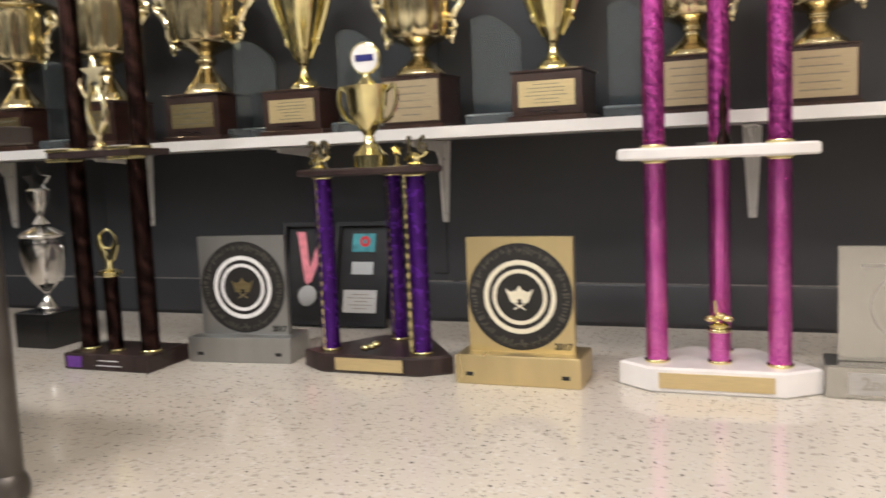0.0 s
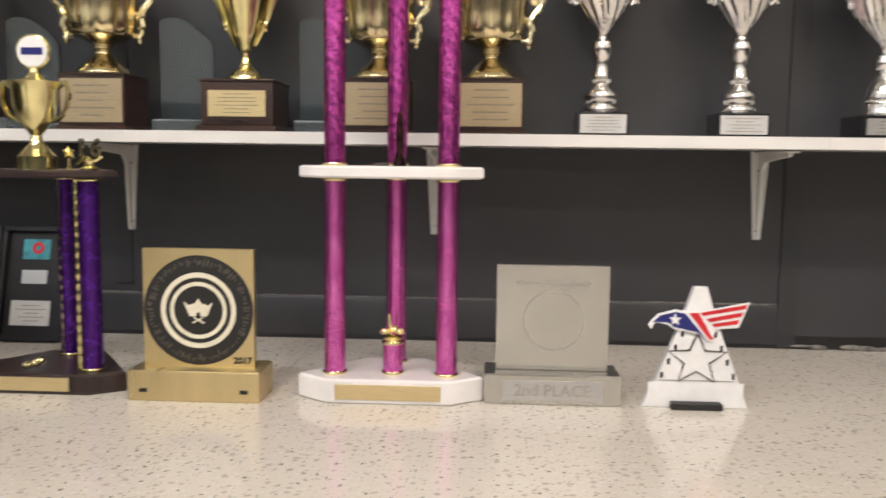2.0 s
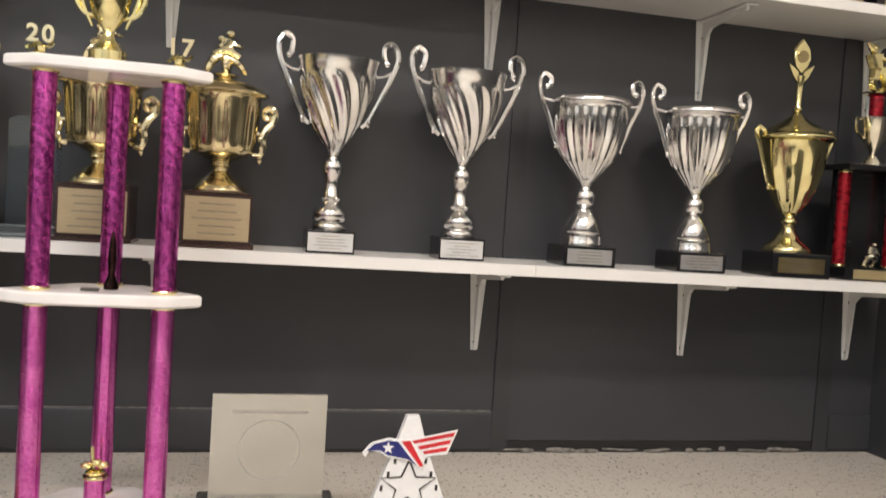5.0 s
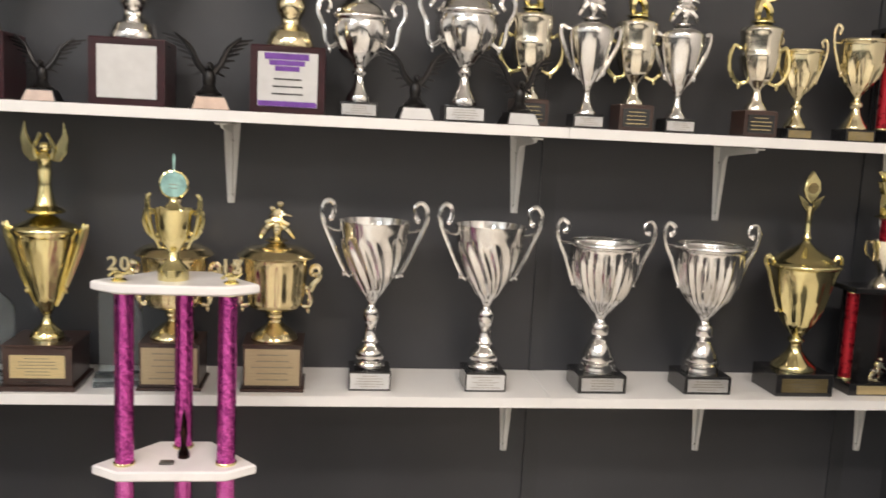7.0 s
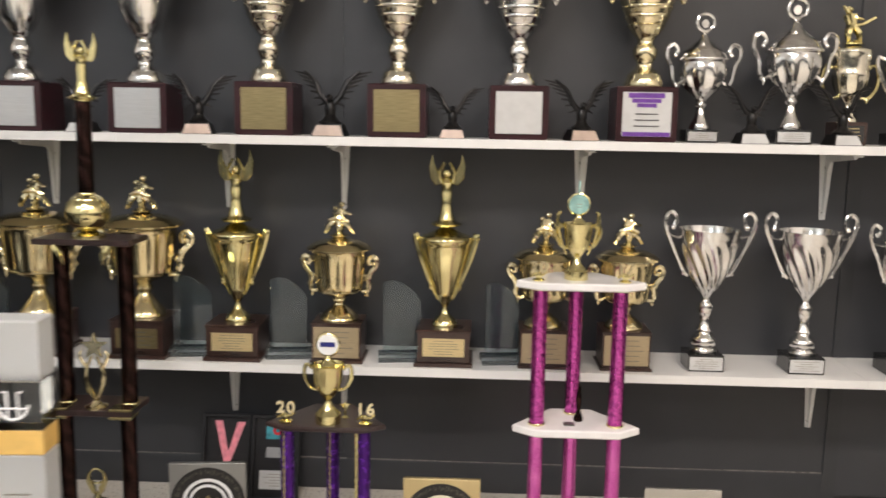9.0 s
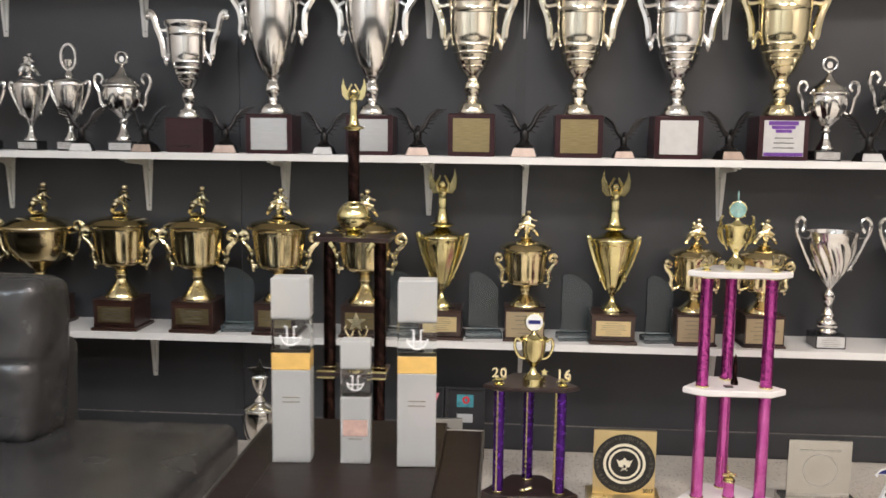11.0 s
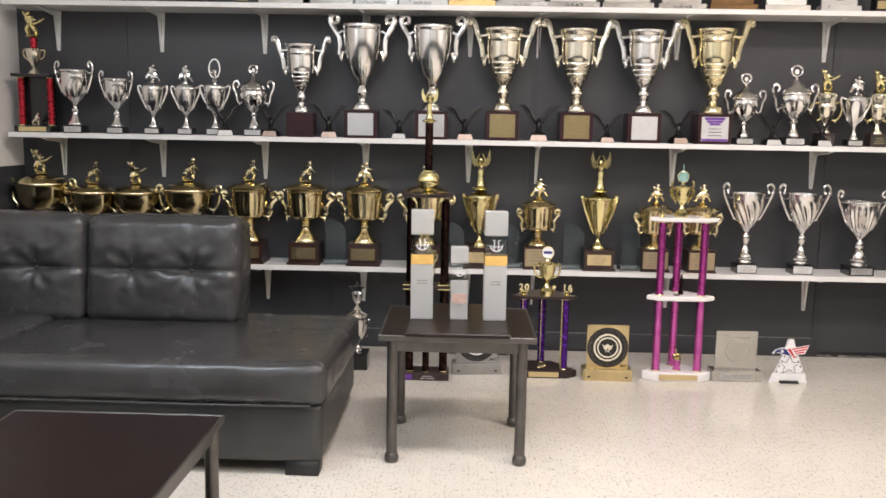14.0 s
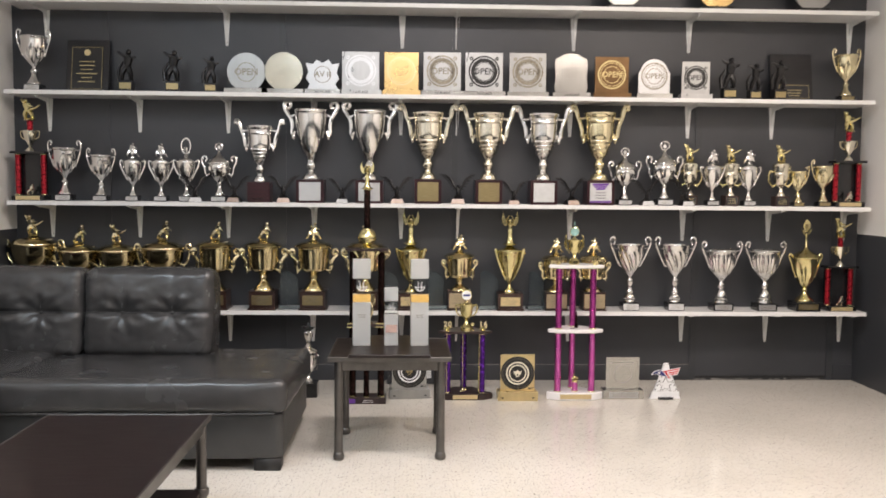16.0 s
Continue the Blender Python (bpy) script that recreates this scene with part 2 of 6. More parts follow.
TEAL = material("teal_glass_disc", (0.26, 0.44, 0.41), 0.22, vary=0.25, scale=50)
DIFFUSER = glow("lamp_diffuser", 5.0)


# ---- mesh helpers ----
def spline(pts, n=6):
    """Catmull-Rom through the points."""
    p = [Vector(q) for q in pts]
    p = [2 * p[0] - p[1]] + p + [2 * p[-1] - p[-2]]
    out = []
    for i in range(1, len(p) - 2):
        a, b, c, d = p[i - 1:i + 3]
        for k in range(n):
            t = k / n
            out.append(0.5 * (2 * b + (c - a) * t + (2 * a - 5 * b + 4 * c - d) * t * t + (3 * b - a - 3 * c + d) * t ** 3))
    return out + [p[-2]]


class Geo:
    """Collects vertices and faces of one mesh."""

    def __init__(self, s=1.0):
        self.v, self.f, self.s = [], [], s

    def put(self, verts, faces, m=None):
        k = len(self.v)
        for q in verts:
            q = Vector(q)
            self.v.append(tuple((m @ q if m else q) * self.s))
        self.f += [tuple(i + k for i in f) for f in faces]
        return self

    def lathe(self, profile, seg=28, mod=None, m=None):
        verts, faces, n = [], [], len(profile)
        for r, z in profile:
            for k in range(seg):
                a = 2 * math.pi * k / seg
                q = r * (mod(a, r, z) if mod else 1)
                verts.append((q * math.cos(a), q * math.sin(a), z))
        for i in range(n - 1):
            for k in range(seg):
                j = (k + 1) % seg
                faces.append((i * seg + k, i * seg + j, (i + 1) * seg + j, (i + 1) * seg + k))
        faces.append(tuple(reversed(range(seg))))
        faces.append(tuple(range((n - 1) * seg, n * seg)))
        return self.put(verts, faces, m)

    def tube(self, pts, r, seg=8, flat=1.0, m=None):
        """r: a radius or one for each point; flat squeezes it across y."""
        pts = [Vector(p) for p in pts]
        rs = r if isinstance(r, (list, tuple)) else [r] * len(pts)
        if len(rs) != len(pts):
            rs = [float(q) for q in np.interp(np.linspace(0, 1, len(pts)), np.linspace(0, 1, len(rs)), rs)]
        verts, faces = [], []
        side = None
        for i, p in enumerate(pts):
            d = (pts[min(i + 1, len(pts) - 1)] - pts[max(i - 1, 0)]).normalized()
            if side is None:
                side = d.cross(Vector((0, 1, 0)))
                if side.length < 0.1:
                    side = d.cross(Vector((1, 0, 0)))
            side = (side - d * side.dot(d)).normalized()
            up = d.cross(side)
            for k in range(seg):
                a = 2 * math.pi * k / seg
                verts.append(p + rs[i] * (math.cos(a) * side + flat * math.sin(a) * up))
        n = len(pts)
        for i in range(n - 1):
            for k in range(seg):
                j = (k + 1) % seg
                faces.append((i * seg + k, i * seg + j, (i + 1) * seg + j, (i + 1) * seg + k))
        faces += [tuple(reversed(range(seg))), tuple(range((n - 1) * seg, n * seg))]
        return self.put(verts, faces, m)

    def prism(self, poly, z0, z1, bev=0.0, m=None):
        """A convex-ish outline raised from z0 to z1 with bevelled rims."""
        n = len(poly)
        area = sum(poly[i][0] * poly[(i + 1) % n][1] - poly[(i + 1) % n][0] * poly[i][1] for i in range(n))
        poly = poly if area > 0 else poly[::-1]
        ins = []
        for i in range(n):
            p, a, c = Vector(poly[i]), Vector(poly[i - 1]), Vector(poly[(i + 1) % n])
            e, g = (p - a).normalized(), (c - p).normalized()
            n1, n2 = Vector((-e.y, e.x)), Vector((-g.y, g.x))
            h = n1 + n2
            ins.append(p + h * (bev / max(0.35, 1 + n1.dot(n2))))
        rings = [(ins, z0), (poly, z0 + bev), (poly, z1 - bev), (ins, z1)] if bev else [(poly, z0), (poly, z1)]
        verts = [(q[0], q[1], z) for ring, z in rings for q in ring]
        faces = [(r * n + k, r * n + (k + 1) % n, (r + 1) * n + (k + 1) % n, (r + 1) * n + k) for r in range(len(rings) - 1) for k in range(n)]
        faces += [tuple(reversed(range(n))), tuple(range((len(rings) - 1) * n, len(rings) * n))]
        return self.put(verts, faces, m)

    def box(self, x0, x1, y0, y1, z0, z1, bev=0.0, m=None):
        return self.prism([(x0, y0), (x1, y0), (x1, y1), (x0, y1)], z0, z1, bev, m)

    def ball(self, c, r, seg=14, m=None):
        r = r if isinstance(r, (tuple, list)) else (r, r, r)
        rings = [(max(0.02, math.sin(math.pi * i / 9)), -math.cos(math.pi * i / 9)) for i in range(10)]
        t = Matrix.Translation(c) @ Matrix.Diagonal((*r, 1))
        return self.lathe(rings, seg, None, (m @ t) if m else t)

    def ring(self, c, big, small, seg=28, m=None, axis="y"):
        pts = []
        for k in range(seg + 1):
            a = 2 * math.pi * k / seg
            pts.append((c[0] + big * math.cos(a), c[1], c[2] + big * math.sin(a)) if axis == "y" else (c[0] + big * math.cos(a), c[1] + big * math.sin(a), c[2]))
        return self.tube(pts, small, 8, 1.0, m)

    def band(self, c, r0, r1, y0, y1, seg=48, m=None):
        """A flat ring facing -y, from radius r0 to r1, thickness y0..y1."""
        verts, faces = [], []
        for k in range(seg):
            a = 2 * math.pi * k / seg
            for r, y in ((r0, y0), (r1, y0), (r1, y1), (r0, y1)):
                verts.append((c[0] + r * math.cos(a), y, c[1] + r * math.sin(a)))
        for k in range(seg):
            j = (k + 1) % seg
            for e in range(4):
                g = (e + 1) % 4
                faces.append((4 * k + e, 4 * k + g, 4 * j + g, 4 * j + e))
        return self.put(verts, faces, m)


UPRIGHT = Matrix.Rotation(math.pi / 2, 4, "X")  # lays an outline (x, z) upright, its raised side towards -y


def mesh_of(name, geo, mat, angle=40.0):
    me = bpy.data.meshes.new(name)
    me.from_pydata(geo.v, [], geo.f)
    bm = bmesh.new()
    bm.from_mesh(me)
    bmesh.ops.recalc_face_normals(bm, faces=bm.faces)
    bm.to_mesh(me)
    bm.free()
    me.polygons.foreach_set("use_smooth", [True] * len(me.polygons))
    me.set_sharp_from_angle(angle=radians(angle))
    me.materials.append(mat)
    me.update()
    return me


def part(name, geo, mat, parent=None, label="", angle=40.0):
    ob = new(name, mesh_of(name, geo, mat, angle))
    ob.parent = parent
    if label:
        ob["label"] = label
    return ob


def thing(name, label, category, group=""):
    return tagged(new(name), label, category, group)


def setting(name, geo, mat, label, category, parent=None, angle=40.0):
    return tagged(part(name, geo, mat, parent, "", angle), label, category, "", "structure")


def lettering(text, size, mat, parent, x, y, z, name="lettering", bold=0.0, depth=0.0006, facing=None):
    """Raised letters on a face that looks to -y, centred on x and z."""
    cu = bpy.data.curves.new(name, "FONT")
    cu.body, cu.size, cu.align_x, cu.align_y, cu.extrude, cu.offset = text, size, "CENTER", "CENTER", depth, bold
    cu.resolution_u = 3
    tmp = bpy.data.objects.new(name, cu)
    me = bpy.data.meshes.new_from_object(tmp)
    bpy.data.objects.remove(tmp)
    me.transform((facing or Matrix.Identity(4)) @ Matrix.Translation((x, y, z)) @ UPRIGHT)
    me.materials.append(mat)
    ob = new(name, me)
    ob.parent = parent
    return ob


def bars(geo, x, y, z, w, h, rows, seed=0, thick=0.0006):
    """Rows of plain bars where there is writing too small to read."""
    rnd = random.Random(seed)
    for i in range(rows):
        zz = z + h * (0.5 - (i + 0.5) / rows)
        ww = w * rnd.uniform(0.45, 1.0)
        geo.box(x - ww / 2, x + ww / 2, y - thick, y + thick, zz - h / rows * 0.09, zz + h / rows * 0.09)
    return geo


# ---- the room ----
def build_room():
    g = Geo().box(LEFT_X - 0.15, RIGHT_X + 0.15, FRONT_Y - 0.15, WALL_Y + 0.15, -0.12, 0.0)
    setting("floor", g, FLOOR, "polished cream terrazzo floor with dark chips", "floor")
    g = Geo().box(LEFT_X - 0.15, RIGHT_X + 0.15, FRONT_Y - 0.15, WALL_Y + 0.15, CEIL_Z, CEIL_Z + 0.12)
    for k in range(1, 10):
        x = LEFT_X + k * 0.61
        g.box(x - 0.012, x + 0.012, FRONT_Y, WALL_Y, CEIL_Z - 0.008, CEIL_Z)
    for k in range(1, 14):
        y = FRONT_Y + k * 0.61
        g.box(LEFT_X, RIGHT_X, y - 0.012, y + 0.012, CEIL_Z - 0.006, CEIL_Z)
    setting("ceiling", g, CEILING, "white suspended ceiling with a metal grid", "ceiling")
    g = Geo().box(LEFT_X - 0.15, RIGHT_X + 0.15, WALL_Y, WALL_Y + 0.15, 0.0, CEIL_Z)
    wall = setting("wall_back", g, CHARCOAL, "charcoal painted back wall behind the trophy shelves", "wall")
    # flat panels with fine seams, and the rail near the floor
    for x in (-3.35, -2.12, -0.9):
        part("panel_strip", Geo().box(x - 0.022, x + 0.022, WALL_Y - 0.005, WALL_Y, 0.14, CEIL_Z - 0.02, 0.002), CHARCOAL_TRIM, wall)
    # a closed-off doorway: frame strips, a flat panel that stops short of the floor, and crumbled filler in the gap
    for x in (0.868, 1.896):
        part("doorframe_strip", Geo().box(x - 0.024, x + 0.024, WALL_Y - 0.007, WALL_Y, 0.004, 2.02, 0.002), CHARCOAL_TRIM, wall)
    part("door_panel", Geo().box(0.893, 1.871, WALL_Y - 0.0025, WALL_Y, 0.034, 2.02, 0.001), CHARCOAL, wall, "painted-over door panel")
    # flat black strip stands in for the shade in the open gap
    part("gap_shade", Geo().box(0.893, 1.871, WALL_Y - 0.0015, WALL_Y, 0.004, 0.033), RUBBER, wall, "black strip for the shade under the panel")
    rnd = random.Random(12)
    for k in range(16):
        x, w = 0.91 + 0.06 * k + rnd.uniform(-0.02, 0.02), rnd.uniform(0.012, 0.045)
        part("filler_crumb", Geo().ball((x, WALL_Y - 0.006, rnd.uniform(0.004, 0.012)), (w, 0.006, rnd.uniform(0.003, 0.009)), 7), ROUGH_GREY, wall)
    for side, x0, x1 in (("left", LEFT_X - 0.15, LEFT_X), ("right", RIGHT_X, RIGHT_X + 0.15)):
        g = Geo().box(x0, x1, FRONT_Y, WALL_Y, 1.088, CEIL_Z)
        w = setting("wall_" + side, g, WHITE_WALL, "side wall painted white above and charcoal below", "wall")
        part("lower_wall", Geo().box(x0, x1, FRONT_Y, WALL_Y, 0.0, 1.088), CHARCOAL, w, "charcoal painted lower wall")
    # front wall is unseen, added to close the room
    g = Geo().box(LEFT_X - 0.15, RIGHT_X + 0.15, FRONT_Y - 0.15, FRONT_Y, 1.088, CEIL_Z)
    w = setting("wall_front_unseen", g, WHITE_WALL, "unseen plain wall, white above, charcoal below to darken reflections", "wall")
    # unseen dark lower half, added to deepen reflections in the polished cups
    part("lower_wall", Geo().box(LEFT_X - 0.15, RIGHT_X + 0.15, FRONT_Y - 0.15, FRONT_Y, 0.0, 1.088), CHARCOAL, w, "charcoal painted lower wall")
    g = Geo()
    for x0, x1 in ((LEFT_X, 0.843), (1.921, RIGHT_X)):
        g.prism([(0.0, 0.0), (-0.010, 0.0), (-0.008, 0.098), (-0.006, 0.103), (0.0, 0.104)], x0, x1, 0,
                Matrix(((0, 0, 1, 0), (1, 0, 0, WALL_Y), (0, 1, 0, 0.012), (0, 0, 0, 1))))
    base = setting("baseboard", g, CHARCOAL_TRIM, "low charcoal rubber baseboard", "baseboard")
    # a thin pale line in uneven lengths along its top edge
    rnd = random.Random(5)
    x = LEFT_X + 0.02
    while x < 0.82:
        w = min(rnd.uniform(0.25, 0.6), 0.84 - x)
        part("pale_line", Geo().box(x, x + w, WALL_Y - 0.0045, WALL_Y, 0.1162, 0.1162 + rnd.uniform(0.0018, 0.0032)), ROUGH_GREY, base, "thin pale line along the baseboard top")
        x += w + rnd.uniform(0.0, 0.03)
    for x, y, tone, watts in LIGHTS:
        t = thing("ceiling_light", "recessed white ceiling light panel, switched on", "ceiling light", "ceiling lights")
        t.matrix_basis = pose(x, y, CEIL_Z)
        f = Geo()
        for x0, x1, y0, y1 in ((-0.61, 0.61, -0.305, -0.275), (-0.61, 0.61, 0.275, 0.305), (-0.61, -0.58, -0.275, 0.275), (0.58, 0.61, -0.275, 0.275)):
            f.box(x0, x1, y0, y1, -0.025, -0.002)
        part("frame", f, BRACKET, t)
        part("diffuser", Geo().box(-0.58, 0.58, -0.275, 0.275, -0.014, -0.004), DIFFUSER, t, "glowing white diffuser")
        la = bpy.data.lights.new("ceiling_lamp", "AREA")
        la.shape, la.size, la.size_y, la.energy, la.color = "RECTANGLE", 1.1, 0.5, watts, tone
        lo = new("ceiling_lamp", la)
        lo.matrix_basis = pose(x, y, CEIL_Z - 0.03)


def bracket(x, top):
    """Folded steel bracket: a leg on the wall, tapering, and an arm under the board."""
    t = thing("shelf_bracket", "white enamelled steel bracket under the white shelf", "shelf bracket", "brackets under the shelves")
    g = Geo()
    m = Matrix(((0, 0, 1, 0), (1, 0, 0, 0), (0, 1, 0, 0), (0, 0, 0, 1)))
    g.prism([(0, 0), (0, -0.225), (-0.008, -0.228), (-0.014, -0.22), (-0.028, -0.05), (-0.05, -0.028), (-0.225, -0.014), (-0.235, 0)], -0.004, 0.004, 0, m)
    part("web", g, BRACKET, t)
    g = Geo()
    w = 0.024
    g.put([(-w, -0.004, 0), (w, -0.004, 0), (w * 0.4, -0.004, -0.228), (-w * 0.4, -0.004, -0.228), (-w, 0, 0), (w, 0, 0), (w * 0.4, 0, -0.228), (-w * 0.4, 0, -0.228)],
          [(0, 1, 2, 3), (7, 6, 5, 4), (0, 4, 5, 1), (1, 5, 6, 2), (2, 6, 7, 3), (3, 7, 4, 0)])
    part("wall_leg", g, BRACKET, t)
    part("arm", Geo().box(-0.016, 0.016, -0.245, -0.006, -0.006, -0.001, 0.001), BRACKET, t)
    for z in (-0.05, -0.205):
        part("screw", Geo().ball((0, -0.006, z), (0.006, 0.004, 0.006), 8), PEWTER, t)
    t.matrix_basis = pose(x, WALL_Y - 0.0005, top - 0.030)
    return t


def build_shelves():
    xs = {S1: (-3.745, -3.128, -2.502, -1.910, -1.274, -0.88, -0.06, 0.779, 1.405, 1.962), S2: (-3.739, -3.131, -2.509, -1.900, -1.280, -0.879, -0.06, 0.768, 1.401, 1.962),
          S3: (-3.744, -3.121, -2.504, -1.900, -1.285, -0.889, -0.072, 0.786, 1.402), S4: (-3.751, -2.509, -1.278, -0.896, -0.056, 0.776, 1.949)}
    for z, places in xs.items():
        t = thing("wall_shelf", "long white laminate wall shelf lined with trophies", "shelf", "long wall shelves")
        ends = (-3.93, -1.56, 0.845, 2.012)
        for x0, x1 in zip(ends, ends[1:]):
            part("board", Geo().box(x0 + 0.0004, x1 - 0.0004, SHELF_FRONT, WALL_Y - 0.001, z - 0.028, z, 0.0015), SHELF, t)
            part("edge_band", Geo().box(x0 + 0.0004, x1 - 0.0004, SHELF_FRONT - 0.0025, SHELF_FRONT, z - 0.0275, z - 0.0005), SHELF, t)
        for x in places:
            bracket(x, z)


build_room()
build_shelves()


# ---- trophies: shared shapes ----
def person_shape(g, x, z, h, lean=0.0, arms=((0.30, 0.85), (-0.30, 0.85)), step=0.12, m=None):
    """A plain small standing shape: legs, trunk, arms and a round top, in one mesh."""
    hip, chest = Vector((x + lean * 0.45 * h, 0, z + 0.47 * h)), Vector((x + lean * 0.78 * h, 0, z + 0.76 * h))
    for sgn in (-1, 1):
        foot = Vector((x + sgn * step * h, sgn * 0.03 * h, z))
        knee = (foot + hip) / 2 + Vector((sgn * 0.05 * h, -0.06 * h, 0))
        g.tube(spline([foot, knee, hip], 3), [0.055 * h, 0.085 * h, 0.10 * h], 6, 1, m)
    g.tube([hip, (hip + chest) / 2, chest], [0.115 * h, 0.14 * h, 0.155 * h], 8, 0.8, m)
    for ax, az in arms:
        hand = Vector((x + ax * h + lean * 0.7 * h, -0.05 * h, z + az * h))
        elbow = (chest + hand) / 2 + Vector((0, -0.05 * h, -0.04 * h))
        g.tube(spline([chest, elbow, hand], 3), [0.06 * h, 0.05 * h, 0.038 * h], 6, 1, m)
    g.ball(chest + Vector((lean * 0.12 * h, 0, 0.14 * h)), 0.085 * h, 8, m)


def figure_geo(style, z, h, s):
    g = Geo(s)
    g.lathe([(0.20 * h, z), (0.22 * h, z + 0.03 * h), (0.12 * h, z + 0.07 * h), (0.10 * h, z + 0.10 * h)], 12)
    z += 0.08 * h
    h *= 0.92
    if style == "grapple":
        person_shape(g, -0.15 * h, z, h * 0.98, 0.24, ((0.28, 0.60), (0.16, 0.34)), 0.17)
        person_shape(g, 0.18 * h, z, h * 0.84, -0.36, ((-0.10, 0.72), (0.16, 0.36)), 0.19)
        g.tube(spline([(-0.20 * h, -0.04 * h, z + 0.40 * h), (0.0, -0.10 * h, z + 0.48 * h), (0.22 * h, -0.06 * h, z + 0.36 * h)], 3), [0.07 * h, 0.10 * h, 0.07 * h], 8)
    elif style == "kick":
        person_shape(g, 0, z, h, -0.16, ((0.26, 0.62), (-0.18, 0.98)), 0.14)
        g.tube(spline([(0, 0, z + 0.45 * h), (0.18 * h, -0.04 * h, z + 0.5 * h), (0.42 * h, -0.06 * h, z + 0.68 * h)], 3), [0.07 * h, 0.055 * h, 0.03 * h], 6)
    elif style == "reach":
        person_shape(g, 0, z, h, 0.20, ((0.22, 0.42), (-0.02, 0.40)), 0.20)
        g.tube(spline([(-0.12 * h, 0, z + 0.36 * h), (0.02 * h, -0.12 * h, z + 0.42 * h), (0.22 * h, -0.10 * h, z + 0.30 * h)], 3), [0.07 * h, 0.11 * h, 0.07 * h], 8)
    elif style == "winged":
        g.lathe([(0.13 * h, z), (0.10 * h, z + 0.10 * h), (0.075 * h, z + 0.25 * h), (0.09 * h, z + 0.40 * h), (0.07 * h, z + 0.47 * h), (0.10 * h, z + 0.56 * h), (0.05 * h, z + 0.63 * h)], 10)
        g.ball((0, 0, z + 0.69 * h), 0.065 * h, 8)
        for sgn in (-1, 1):
            wing = [(0.05, 0.54), (0.17, 0.52), (0.25, 0.62), (0.275, 0.80), (0.22, 1.0), (0.20, 0.86), (0.15, 0.74), (0.07, 0.64)]
            g.prism([(sgn * a * h, (b * h)) for a, b in wing], -0.03 * h, 0.03 * h, 0.008 * h, Matrix.Translation((0, 0.02 * h, z)) @ UPRIGHT)
            g.tube(spline([(sgn * 0.08 * h, -0.02 * h, z + 0.55 * h), (sgn * 0.11 * h, -0.03 * h, z + 0.70 * h), (sgn * 0.03 * h, -0.03 * h, z + 0.86 * h)], 3), 0.026 * h, 6)
    wide = 1.0 if style == "winged" else 1.3
    g.v = [(a * wide, b * wide, c) for a, b, c in g.v]
    return g


def bowl_inside(profile, low, wall=2.0):
    """The inner face of an open bowl, from the rim down to the height low."""
    return [(max(0.5, r - wall), z) for r, z in reversed(profile) if z >= low] + [(0.6, low)]


def wave(count, depth, z0, z1, twist=0.0):
    """Flutes round a bowl between two heights."""
    def f(a, r, z):
        if z <= z0 or z >= z1:
            return 1.0
        k = math.sin(math.pi * (z - z0) / (z1 - z0)) ** 0.5
        return 1.0 + depth * k * math.cos(count * a + twist * (z - z0) / (z1 - z0))
    return f


def fine(profile, low, high):
    """Adds rounded in-between steps to the part of a profile that lies between two heights."""
    out = []
    for i, (r, z) in enumerate(profile[:-1]):
        r2, z2 = profile[i + 1]
        out.append((r, z))
        if low - 1 <= min(z, z2) and max(z, z2) <= high + 1 and abs(z2 - z) > 3:
            a, d = profile[max(i - 1, 0)], profile[min(i + 2, len(profile) - 1)]
            n = 5
            for k in range(1, n):
                t = k / n
                mid = 0.5 * (2 * r + (r2 - a[0]) * t + (2 * a[0] - 5 * r + 4 * r2 - d[0]) * t * t + (3 * r - a[0] - 3 * r2 + d[0]) * t ** 3)
                out.append((mid, z + (z2 - z) * t))
    return out + [profile[-1]]


